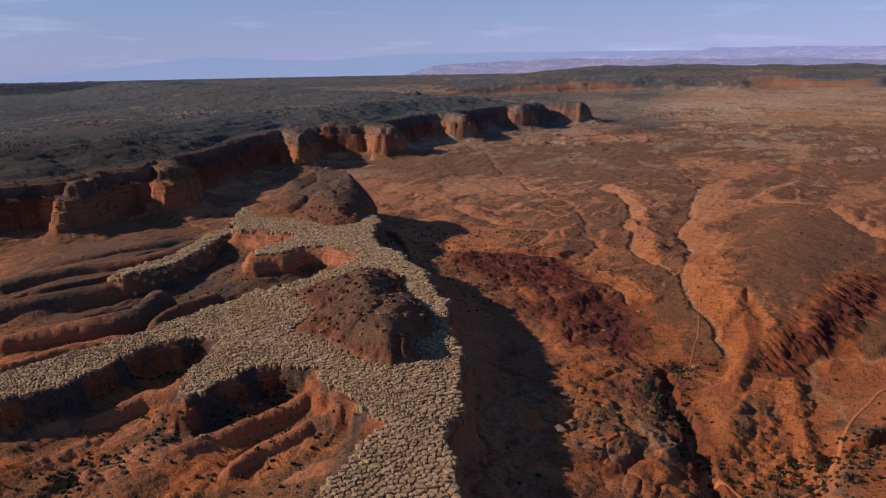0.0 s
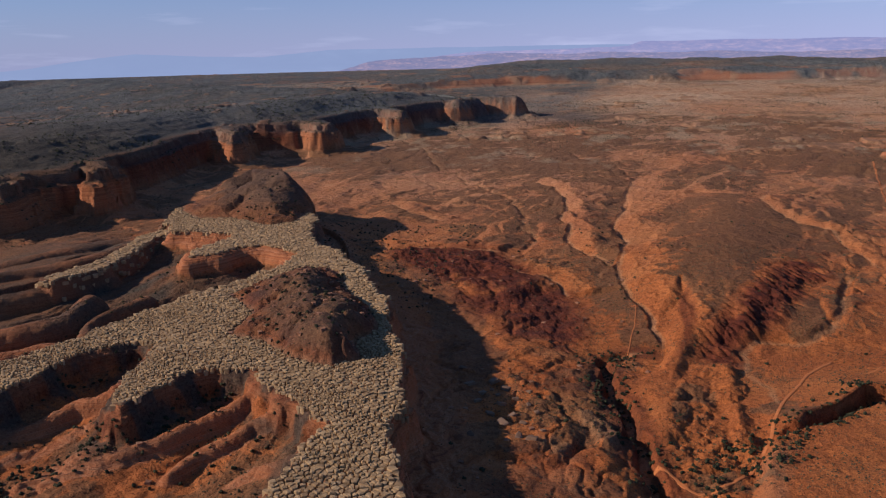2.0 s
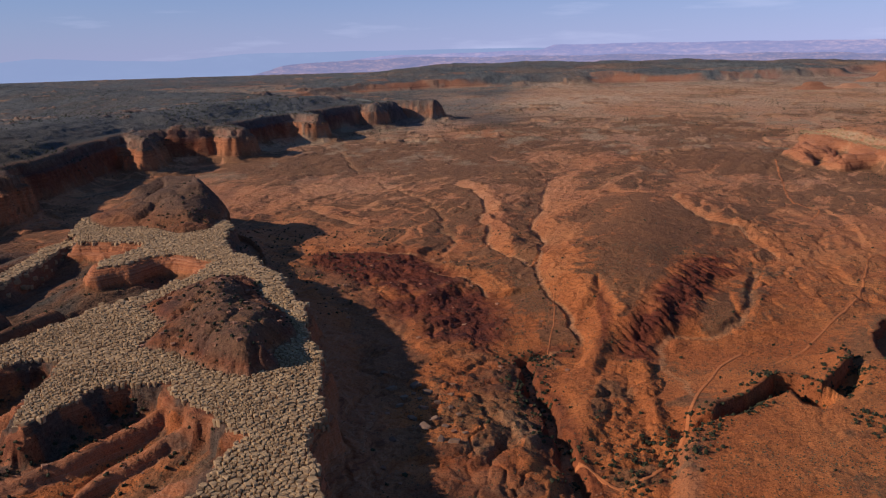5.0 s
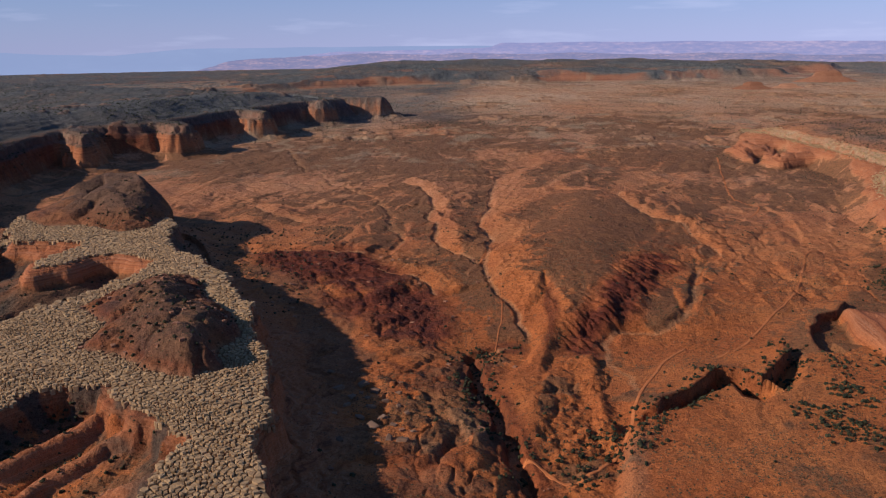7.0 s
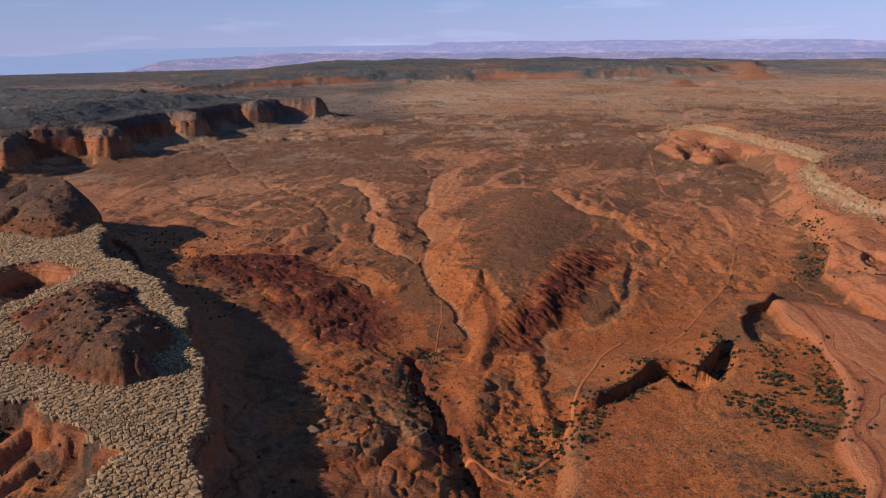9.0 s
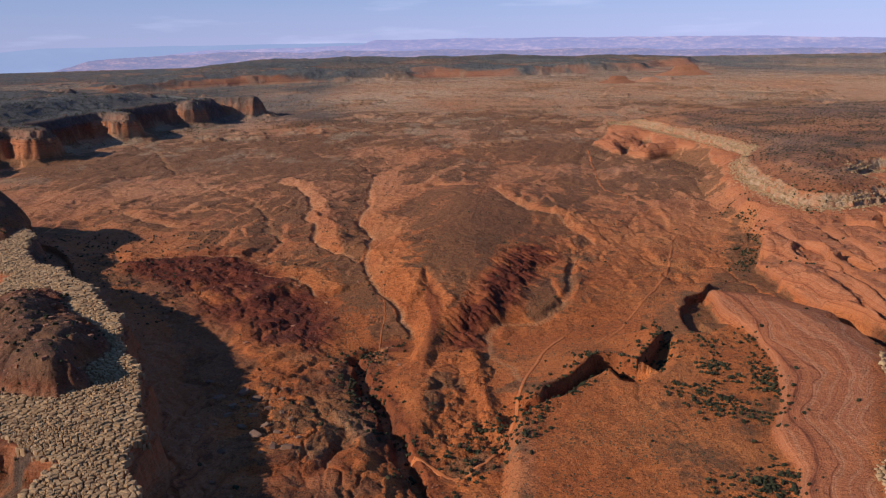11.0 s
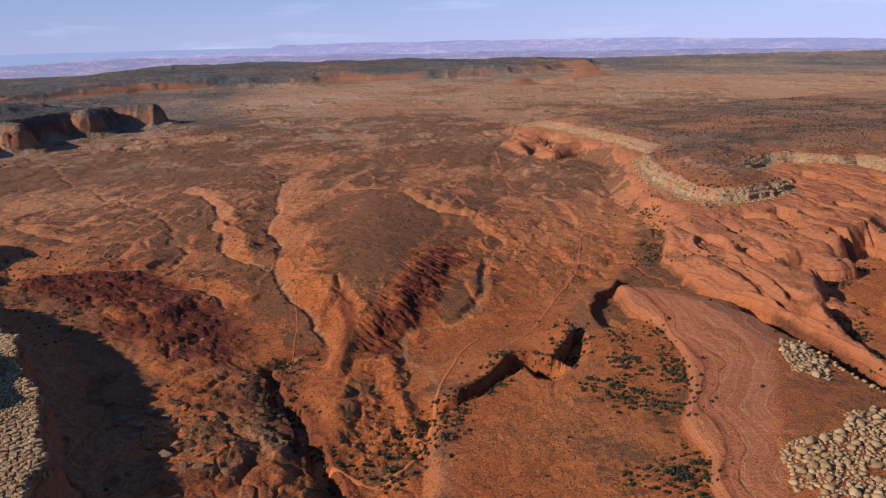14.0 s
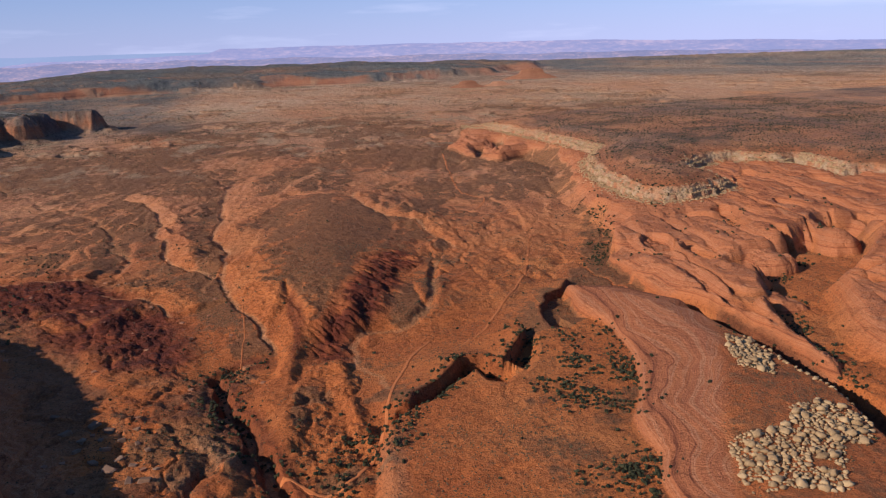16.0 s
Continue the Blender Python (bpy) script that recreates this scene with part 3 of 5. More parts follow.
        up = high * (inn / (inn + out + 1e-3)) * (0.66 + 0.34 * step(0.0, 0.55, k))
        up = np.where(up > 0.78 * high, 0.78 * high + 0.35 * (up - 0.78 * high), up) * 1.1
        up = np.where((up > 0.62 * high) & (k_no == 2), 0.62 * high + 0.6 * (up - 0.62 * high), up)
        up = up + 5.5 * (gul - 0.6) * step(0, 8, inn) * step(1.02, 0.6, up / high) + 0.6 * fine
        body = np.clip(up / high, 0, 1)
        up = benches(up + 0.8 * fine, 3.6, 0.3 if k_no == 3 else 0.1)
        z = np.where(near, np.maximum(46.8 + up, 46.8), z)
        rock = np.where(near, 0.1, rock)
        bad = np.where(near, np.clip((0.6 if k_no == 2 else 0.25) * step(0.8, 0.2, body) + 0.7 * fine, 0, 1), bad)
        cover = np.where(near, np.clip(0.95 + 0.45 * step(0.1, 0.7, body) + 0.5 * fine, 0, 1), cover)
        green = np.where(near, (0.5 if k_no == 2 else 0.6) * step(0.1, 0.5, body + 0.3 * fine), green)
        pale = np.where(near, 0.25 * step(5, 0, inn), pale)
        kind = np.where(near, k_no, kind)

    # far plateau
    d = area_distance(x + 350 * fbm(x, y, 900, 121, 3), y + 350 * fbm(x, y, 900, 122, 3), FAR_PLATEAU, 6000)
    m = (0.65 * step(260, -260, d + 160 * fbm(x, y, 260, 130, 4)) + 0.35 * step(30, -90, d + 260 * fbm(x, y, 330, 130, 5, 0.6))) * step(-2600, -900, x)
    d = d + 2500 * step(-1200, -2600, x)
    hump = fbm(x, y / 1.5, 700, 123, 5, 0.6)
    z = np.where(far > 4000, z + m * (80 + 45 * hump + 40 * step(-800, -4000, d)), z)
    rock = np.where(far > 4000, np.maximum(rock, np.maximum(step(190, 90, d + 150 * fbm(x, y, 260, 130, 4)) * step(-200, -60, d + 150 * fbm(x, y, 260, 130, 4)) * step(-0.2, 0.1, fbm(x, y, 420, 131, 4)), 0.7 * step(0.28, 0.45, fbm(x, y / 1.6, 330, 125, 4)) * step(60, -60, d))), rock)
    green = np.where(far > 4000, np.maximum(green, step(150, -60, d) * (0.75 + 0.9 * fbm(x, y / 3, 420, 168, 6, 0.65)) * (1 - 0.75 * rock)), green)
    cover = np.where((far > 4000) & (d < 0), 0.9, cover)
    kind = np.where((far > 4000) & (d < 60) & (kind == 0), 8, kind)
    out = 0.5 * step(0.42, 0.62, fbm(x, y / 1.8, 120, 126, 5, 0.6)) * (kind == 4) * step(1700, 2300, far)
    z = z + 9 * out
    rock = np.maximum(rock, 0.9 * out)
    green = green * (1 - 0.8 * out)
    for seed, size, tall, limit in ((161, 80, 4.5, 0.34), (163, 210, 7, 0.40)):
        bare = limit + 0.16 * np.clip(green, 0, 1)
        ledge = step(bare, bare + 0.05, fbm(x, y / 1.3, size, seed, 5, 0.6)) * step(1900, 2400, far + 300 * fbm(x, y, 400, seed + 1, 2)) * ((kind == 0) | (kind == 4) | (kind == 8))
        z = z + tall * ledge
        rock = np.maximum(rock, 0.7 * ledge)
        pale = np.maximum(pale, 0.45 * ledge)
        green = green * (1 - 0.6 * ledge)
        out = np.maximum(out, ledge)
    # open sandy plain, with pale rock flats before it
    plain = step(2900, 3900, far + 300 * fbm(x, y, 700, 127, 3)) * (1 - step(60, -60, d)) * (1 - green) * (1 - out)
    cover = cover * (1 - plain) + plain * (0.3 + 0.7 * fbm(x, y / 2, 330, 128, 6, 0.65))
    pale = np.maximum(pale, 0.4 * plain * step(-0.05, 0.4, fbm(x, y / 2, 240, 166, 6, 0.65)))
    z = z * (1 - 0.35 * plain)
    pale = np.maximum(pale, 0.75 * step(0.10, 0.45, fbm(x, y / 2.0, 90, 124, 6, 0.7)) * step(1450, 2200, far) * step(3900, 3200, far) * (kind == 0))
    az = np.arctan2(x, np.maximum(y, 1))
    wild = step(2700, 3500, far + 350 * fbm(x, y, 500, 132, 4)) * step(0.03, -0.07, az + 0.08 * fbm(x, y, 900, 133, 3))
    green = np.maximum(green, wild * (0.75 + 0.5 * fbm(x, y / 2, 260, 134, 5, 0.6)) * (1 - 0.7 * rock))
    # colour mask that grows with distance: sage tone plus painted-in haze
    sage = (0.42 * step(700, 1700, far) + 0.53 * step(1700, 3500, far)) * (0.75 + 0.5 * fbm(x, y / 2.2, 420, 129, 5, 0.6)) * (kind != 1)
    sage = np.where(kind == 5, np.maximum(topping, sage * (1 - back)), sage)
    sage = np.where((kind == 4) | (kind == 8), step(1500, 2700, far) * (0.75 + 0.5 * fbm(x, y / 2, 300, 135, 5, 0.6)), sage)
    # beyond 4800 m blue-grey distance haze is put into the land's colour
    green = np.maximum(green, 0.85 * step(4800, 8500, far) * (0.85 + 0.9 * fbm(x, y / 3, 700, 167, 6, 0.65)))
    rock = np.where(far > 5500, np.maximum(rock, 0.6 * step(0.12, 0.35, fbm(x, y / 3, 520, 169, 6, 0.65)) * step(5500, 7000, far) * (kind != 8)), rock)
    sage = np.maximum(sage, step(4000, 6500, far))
    grass = step(0.05, 0.3, fbm(x, y / 2.5, 420, 165, 4)) * step(0.12, 0.25, az) * step(2100, 2700, far) * step(5200, 4200, far)
    sage = np.maximum(sage, 0.9 * grass)
    green = np.maximum(green, 0.35 * grass)
    z = z + rock * (1.5 * (ridged(x, y, 15, 141, 3, 0.55) - 0.55) + 0.25 * fbm(x, y, 4, 142, 2)) * (kind != 1) * (1 - 0.93 * (kind == 7)) * step(2600, 1800, far)
    return dict(z=z, sage=np.clip(sage, 0, 1), cover=np.clip(cover, 0, 1), rock=np.clip(rock, 0, 1), bad=np.clip(bad, 0, 1), pale=np.clip(pale, 0, 1),
                green=np.clip(green, 0, 1), sand=np.clip(sand, 0, 1), kind=kind)


# ---- materials ----
def material(name, rough=0.9):
    m = bpy.data.materials.new(name)
    m.use_nodes = True
    nodes, links = m.node_tree.nodes, m.node_tree.links
    shader = nodes["Principled BSDF"]
    shader.inputs["Roughness"].default_value = rough
    shader.inputs["Specular IOR Level"].default_value = 0.15
    return m, nodes, links, shader


def noise_node(nodes, links, where, size, detail=5, rough=0.6, stretch=(1, 1, 1)):
    mp = nodes.new("ShaderNodeMapping")
    mp.inputs["Scale"].default_value = stretch
    links.new(where, mp.inputs["Vector"])
    n = nodes.new("ShaderNodeTexNoise")
    n.inputs["Scale"].default_value = 1.0 / size
    n.inputs["Detail"].default_value, n.inputs["Roughness"].default_value = detail, rough
    links.new(mp.outputs[0], n.inputs["Vector"])
    return n.outputs["Fac"]


def ramp(nodes, links, fac, stops):
    r = nodes.new("ShaderNodeValToRGB")
    el = r.color_ramp.elements
    while len(el) < len(stops):
        el.new(0.5)
    for e, (p, c) in zip(el, stops):
        e.position, e.color = p, (*c, 1)
    links.new(fac, r.inputs[0])
    return r.outputs[0]


def mix(nodes, links, fac, a, b, blend="MIX"):
    n = nodes.new("ShaderNodeMix")
    n.data_type, n.blend_type = "RGBA", blend
    for sock, v in ((n.inputs[0], fac), (n.inputs[6], a), (n.inputs[7], b)):
        if isinstance(v, (int, float)):
            sock.default_value = v
        elif isinstance(v, tuple):
            sock.default_value = (*v, 1)
        else:
            links.new(v, sock)
    return n.outputs[2]


def maths(nodes, links, op, a, b=0.0, c=0.0):
    n = nodes.new("ShaderNodeMath")
    n.operation = op
    for sock, v in zip(n.inputs, (a, b, c)):
        if isinstance(v, (int, float)):
            sock.default_value = v
        else:
            links.new(v, sock)
    return n.outputs[0]


def bump(nodes, links, shader, height, strength, distance):
    b = nodes.new("ShaderNodeBump")
    b.inputs["Strength"].default_value, b.inputs["Distance"].default_value = strength, distance
    links.new(height, b.inputs["Height"])
    links.new(b.outputs[0], shader.inputs["Normal"])


def land_material():
    m, nodes, links, shader = material("desert_land", 0.95)
    pos = nodes.new("ShaderNodeNewGeometry").outputs["Position"]

    def attr(name):
        a = nodes.new("ShaderNodeAttribute")
        a.attribute_name = name
        return a.outputs["Fac"]
    big = noise_node(nodes, links, pos, 140, 5)
    mid = noise_node(nodes, links, pos, 17, 6, 0.65)
    small = noise_node(nodes, links, pos, 2.2, 5, 0.7)
    soil = ramp(nodes, links, big, [(0.30, (0.39, 0.112, 0.030)), (0.5, (0.51, 0.160, 0.040)), (0.70, (0.53, 0.205, 0.063))])
    soil = mix(nodes, links, maths(nodes, links, "MULTIPLY", small, 0.75), soil, (0.20, 0.062, 0.024))
    # far soil goes pale and dull: haze painted into its base colour
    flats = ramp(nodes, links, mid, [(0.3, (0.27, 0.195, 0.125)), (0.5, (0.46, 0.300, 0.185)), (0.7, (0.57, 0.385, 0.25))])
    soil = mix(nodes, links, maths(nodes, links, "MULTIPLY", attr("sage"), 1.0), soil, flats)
    # low brush and dark litter
    brush = ramp(nodes, links, small, [(0.3, (0.088, 0.047, 0.025)), (0.55, (0.18, 0.088, 0.040)), (0.75, (0.30, 0.126, 0.050))])
    edge = maths(nodes, links, "ADD", attr("cover"), maths(nodes, links, "MULTIPLY", maths(nodes, links, "SUBTRACT", mid, 0.5), 1.1))
    patch = noise_node(nodes, links, pos, 6.0, 4, 0.6, (1, 0.6, 1))
    edge = maths(nodes, links, "ADD", edge, maths(nodes, links, "MULTIPLY", maths(nodes, links, "SUBTRACT", patch, 0.5), 0.9))
    sm = nodes.new("ShaderNodeMapRange")
    sm.interpolation_type = "SMOOTHSTEP"
    sm.inputs["From Min"].default_value, sm.inputs["From Max"].default_value = 0.34, 0.64
    sm.inputs["To Max"].default_value = 0.80
    links.new(edge, sm.inputs[0])
    col = mix(nodes, links, sm.outputs[0], soil, brush)
    red = ramp(nodes, links, mid, [(0.3, (0.056, 0.015, 0.010)), (0.52, (0.118, 0.030, 0.015)), (0.75, (0.235, 0.064, 0.026))])
    col = mix(nodes, links, attr("bad"), col, red)
    sandy = ramp(nodes, links, mid, [(0.3, (0.40, 0.19, 0.085)), (0.7, (0.54, 0.28, 0.13))])
    col = mix(nodes, links, attr("sand"), col, sandy)
    # bedded rock: thin bands follow the height
    sep = nodes.new("ShaderNodeSeparateXYZ")
    links.new(pos, sep.inputs[0])
    wob = maths(nodes, links, "ADD", sep.outputs[2], maths(nodes, links, "MULTIPLY", noise_node(nodes, links, pos, 80, 0.6), 9.0))
    vec = nodes.new("ShaderNodeCombineXYZ")
    links.new(wob, vec.inputs[2])
    band = noise_node(nodes, links, vec.outputs[0], 1.5, 5, 0.8)
    thin = noise_node(nodes, links, vec.outputs[0], 0.42, 3, 0.7)
    wide = noise_node(nodes, links, vec.outputs[0], 8.0, 3, 0.6)
    band = maths(nodes, links, "ADD", maths(nodes, links, "MULTIPLY", band, 0.55), maths(nodes, links, "MULTIPLY", thin, 0.1))
    band = maths(nodes, links, "ADD", band, maths(nodes, links, "MULTIPLY", wide, 0.35))
    band = maths(nodes, links, "MULTIPLY_ADD", band, 1.5, -0.25)
    stone = ramp(nodes, links, band, [(0.425, (0.15, 0.050, 0.025)), (0.46, (0.33, 0.118, 0.050)), (0.495, (0.42, 0.158, 0.064)), (0.52, (0.28, 0.094, 0.040)), (0.55, (0.46, 0.225, 0.115)), (0.575, (0.37, 0.135, 0.060))])
    stone = mix(nodes, links, maths(nodes, links, "MULTIPLY", mid, 0.30), stone, (0.27, 0.088, 0.038))
    col = mix(nodes, links, attr("rock"), col, stone)
    white = ramp(nodes, links, small, [(0.3, (0.24, 0.155, 0.09)), (0.6, (0.42, 0.30, 0.185)), (0.8, (0.50, 0.38, 0.25))])
    col = mix(nodes, links, attr("pale"), col, white)
    wood = ramp(nodes, links, small, [(0.35, (0.028, 0.031, 0.027)), (0.55, (0.056, 0.055, 0.044)), (0.75, (0.12, 0.092, 0.066))])
    # bluish far woods: haze painted over a sage grey
    hazed_steppe = ramp(nodes, links, mid, [(0.35, (0.066, 0.082, 0.096)), (0.65, (0.135, 0.150, 0.150))])
    wood = mix(nodes, links, attr("sage"), wood, hazed_steppe)
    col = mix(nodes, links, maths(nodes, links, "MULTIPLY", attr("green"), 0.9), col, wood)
    # pebbles, grass clumps and stones, a metre or so apart
    speck = noise_node(nodes, links, pos, 0.9, 2, 0.5)
    dots = ramp(nodes, links, speck, [(0.36, (0.42, 0.42, 0.40)), (0.46, (1, 1, 1)), (0.62, (1, 1, 1)), (0.72, (1.25, 1.2, 1.15))])
    col = mix(nodes, links, maths(nodes, links, "SUBTRACT", 0.85, maths(nodes, links, "MULTIPLY", attr("rock"), 0.5)), col, dots, "MULTIPLY")
    clump = noise_node(nodes, links, pos, 4.2, 3, 0.7)
    clumps = ramp(nodes, links, clump, [(0.37, (0.56, 0.55, 0.53)), (0.45, (0.95, 0.95, 0.95)), (0.58, (1, 1, 1)), (0.66, (1.18, 1.15, 1.12))])
    col = mix(nodes, links, maths(nodes, links, "SUBTRACT", 0.85, maths(nodes, links, "MULTIPLY", attr("rock"), 0.6)), col, clumps, "MULTIPLY")
    links.new(col, shader.inputs["Base Color"])
    h = maths(nodes, links, "ADD", maths(nodes, links, "MULTIPLY", mid, 2.5), small)
    bump(nodes, links, shader, h, 0.9, 1.6)
    return m


LAND = land_material()

# ---- the land: one sheet, cut into its landforms ----
azim = np.concatenate([np.arange(-180, -47, 4.0), np.arange(-47, 47, 0.098), np.arange(47, 181, 4.0)])
azim[-1] = 180.0
rads, r = [0.0, 60.0, 140.0, 220.0, 280.0], 318.0
while r < 15000:
    rads.append(r)
    r += 1.5 if r < 900 else 1.5 + (r - 900) * 0.0042 if r < 2600 else 8.6 + (r - 2600) * 0.012 if r < 9000 else r * 0.09
rads = np.array(rads)
A, R = np.meshgrid(np.radians(azim), rads)
X, Y = (R * np.sin(A)).ravel(), (R * np.cos(A)).ravel()
L = land(X, Y)
GX, GY, GZ = drawn_in(X, Y, L["z"])
nr, nc = A.shape
idx = np.arange(nr * nc).reshape(nr, nc)
quads = np.stack([idx[:-1, :-1], idx[:-1, 1:], idx[1:, 1:], idx[1:, :-1]], -1).reshape(-1, 4)[:, ::-1]
quad_kind = L["kind"][quads[:, 0]]


def mesh_from(name, verts, faces, smooth=True):
    me = bpy.data.meshes.new(name)
    n = faces.shape[1]
    me.vertices.add(len(verts))
    me.vertices.foreach_set("co", np.ascontiguousarray(verts, dtype=np.float32).ravel())
    me.loops.add(faces.size)
    me.loops.foreach_set("vertex_index", np.ascontiguousarray(faces, dtype=np.int32).ravel())
    me.polygons.add(len(faces))
    me.polygons.foreach_set("loop_start", np.arange(0, faces.size, n, dtype=np.int32))
    me.polygons.foreach_set("loop_total", np.full(len(faces), n, dtype=np.int32))
    me.polygons.foreach_set("use_smooth", np.full(len(faces), smooth))
    me.update(calc_edges=True)
    return me


def landform(name, number, label, category, kind=""):
    faces = quads[quad_kind == number]
    used, back = np.unique(faces, return_inverse=True)
    if not len(used):
        return None
    me = mesh_from(name, np.stack([GX[used], GY[used], GZ[used]], 1), back.reshape(-1, 4))
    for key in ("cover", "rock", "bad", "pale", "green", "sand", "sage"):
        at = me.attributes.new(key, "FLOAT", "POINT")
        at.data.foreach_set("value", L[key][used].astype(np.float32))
    me.materials.append(LAND)
    return tagged(new(name, me), label, category, kind=kind)


landform("ground", 0, "orange-red desert valley floor cut by dry washes, with dark brush", "ground", kind="structure")


def islands(mask, least):
    """The touching groups of sheet faces in a mask; small groups are left out."""
    open_ = set(np.nonzero(mask)[0].tolist())
    across, groups = nc - 1, []
    while open_:
        stack, group = [open_.pop()], []
        while stack:
            f = stack.pop()
            group.append(f)
            for q in (f - 1, f + 1, f - across, f + across):
                if q in open_:
                    open_.remove(q)
                    stack.append(q)
        if len(group) >= least:
            groups.append(group)
    return groups


def landform_parts(name, number, label, category, split, least=250):
    """A landform as a thing with its pieces: all but the last piece are cut into touching groups, the last takes the rest."""
    mine = quad_kind == number
    base = quads[mine][:, 0]
    root = new(name)
    root.location = (float(GX[base].mean()), float(GY[base].mean()), float(GZ[base].min()))
    tagged(root, label, category)
    todo = []
    for piece, test, piece_label in split[:-1]:
        for group in islands((quad_kind == number) & test[quads[:, 0]], least):
            todo.append((piece, group, piece_label))
            quad_kind[group] = -2
    todo.append((split[-1][0], np.nonzero(quad_kind == number)[0], split[-1][2]))
    for piece, group, piece_label in todo:
        quad_kind[group] = 100
        ob = landform(piece, 100, piece_label, "")
        quad_kind[group] = -1
        if ob:
            ob.parent = root
            ob.matrix_parent_inverse = Matrix.Translation(-root.location)
    return root


def steep(limit):
    z = L["z"].reshape(nr, nc)
    g0, g1 = np.gradient(z, axis=0) / np.gradient(R, axis=0), np.gradient(z, axis=1) / np.maximum(R * np.gradient(A, axis=1), 0.01)
    return (np.hypot(g0, g1) > limit).ravel()


cliffy = steep(0.9)
mesa = landform_parts("mesa", 1, "flat-topped buff sandstone mesa with shaded red cliffs above the valley", "mesa",
                      [("cliff", cliffy, "dark red sheer cliff"), ("top", ~cliffy, "")])
for number, text in ((2, "brown conical rubble knoll standing on the pale mesa top"), (3, "tall brown flat-crested rubble knoll at the mesa's far end")):
    level = L["z"] > (62 if number == 2 else 74)
    landform_parts("knoll", number, text, "hill", [("crest", level, "grey-brown rubbly crest"), ("foot", ~level, "dark red lower slope")])
landform_parts("escarpment", 4, "long dark red cliff line below a brush-covered plateau", "cliff", [("cliff", cliffy, "banded dark red cliff face"), ("plateau", ~cliffy, "dark brushy top")])
landform_parts("rimrock_mesa", 5, "brushy mesa with a pale cream rimrock edge over pink rock", "mesa",
               [("rim", L["pale"] > 0.4, "pale cream rimrock"), ("top", L["pale"] <= 0.4, "brush-covered top")])
near_back = np.full(len(X), -1)
best = np.full(len(X), 24.0)
for number, line in enumerate(BACKS):
    e, _ = line_distance(X, Y, line, 60)
    near_back[e < best] = number
    best = np.minimum(best, e)
landform_parts("slickrock_bench", 6, "pink bare sandstone whalebacks and fins below the rimrock", "rock",
               [("whaleback", near_back == k, "smooth salmon rock back") for k in range(len(BACKS))] + [("bench", near_back < 0, "")])
landform("sandstone_slab", 7, "salmon sandstone slab with curving pale bands beside a terrace", "rock")
landform_parts("far_plateau", 8, "dark wooded far plateau with broken red edges", "plateau", [("outcrop", L["rock"] > 0.4, "red rock outcrops"), ("woodland", L["rock"] <= 0.4, "")])
shelf = landform("rock_shelf", 9, "pale jointed rock shelf below the mesa among red ridges", "rock")

# ---- more materials ----
def stone_material(name, dark, mid, light, size, strength=0.6):
    m, nodes, links, shader = material(name, 0.9)
    pos = nodes.new("ShaderNodeNewGeometry").outputs["Position"]
    rnd = nodes.new("ShaderNodeObjectInfo").outputs["Random"]
    isle = nodes.new("ShaderNodeNewGeometry").outputs["Random Per Island"]
    n1, n2 = noise_node(nodes, links, pos, size * 6, 4), noise_node(nodes, links, pos, size, 6, 0.7)
    v = maths(nodes, links, "ADD", maths(nodes, links, "MULTIPLY", n1, 0.45), maths(nodes, links, "MULTIPLY", n2, 0.35))
    v = maths(nodes, links, "ADD", v, maths(nodes, links, "MULTIPLY", maths(nodes, links, "FRACT", maths(nodes, links, "ADD", rnd, isle)), 0.22))
    col = ramp(nodes, links, v, [(0.30, dark), (0.52, mid), (0.74, light)])
    links.new(col, shader.inputs["Base Color"])
    bump(nodes, links, shader, n2, strength, size * 0.5)
    return m


BUFF = stone_material("buff_sandstone", (0.18, 0.108, 0.055), (0.34, 0.222, 0.115), (0.45, 0.31, 0.17), 0.9)
CREAM = stone_material("cream_sandstone", (0.16, 0.098, 0.048), (0.33, 0.225, 0.118), (0.45, 0.32, 0.175), 0.7)
SLABROCK = stone_material("fallen_rock", (0.11, 0.060, 0.038), (0.19, 0.112, 0.072), (0.26, 0.165, 0.11), 0.8)
REDROCK = stone_material("red_rubble", (0.16, 0.07, 0.04), (0.27, 0.13, 0.075), (0.36, 0.20, 0.12), 0.7)


def leaf_material(name, a, b):
    m, nodes, links, shader = material(name, 0.8)
    isle = nodes.new("ShaderNodeNewGeometry").outputs["Random Per Island"]
    pos = nodes.new("ShaderNodeNewGeometry").outputs["Position"]
    v = maths(nodes, links, "ADD", maths(nodes, links, "MULTIPLY", isle, 0.6), maths(nodes, links, "MULTIPLY", noise_node(nodes, links, pos, 0.5, 3), 0.4))
    links.new(ramp(nodes, links, v, [(0.2, a), (0.8, b)]), shader.inputs["Base Color"])
    return m


JUNIPER = leaf_material("juniper_leaf", (0.017, 0.020, 0.010), (0.046, 0.044, 0.021))
SAGE = leaf_material("sage_leaf", (0.035, 0.030, 0.016), (0.095, 0.075, 0.040))


def part(name, me, mat, parent=None, label=""):
    if mat is not None and not me.materials:
        me.materials.append(mat)
    ob = new(name, me)
    if parent is not None:
        ob.parent = parent
        ob.matrix_parent_inverse = Matrix.Translation(-parent.location)
    return tagged(ob, label)


def ground_at(x, y):
    return land(np.asarray(x, float), np.asarray(y, float))


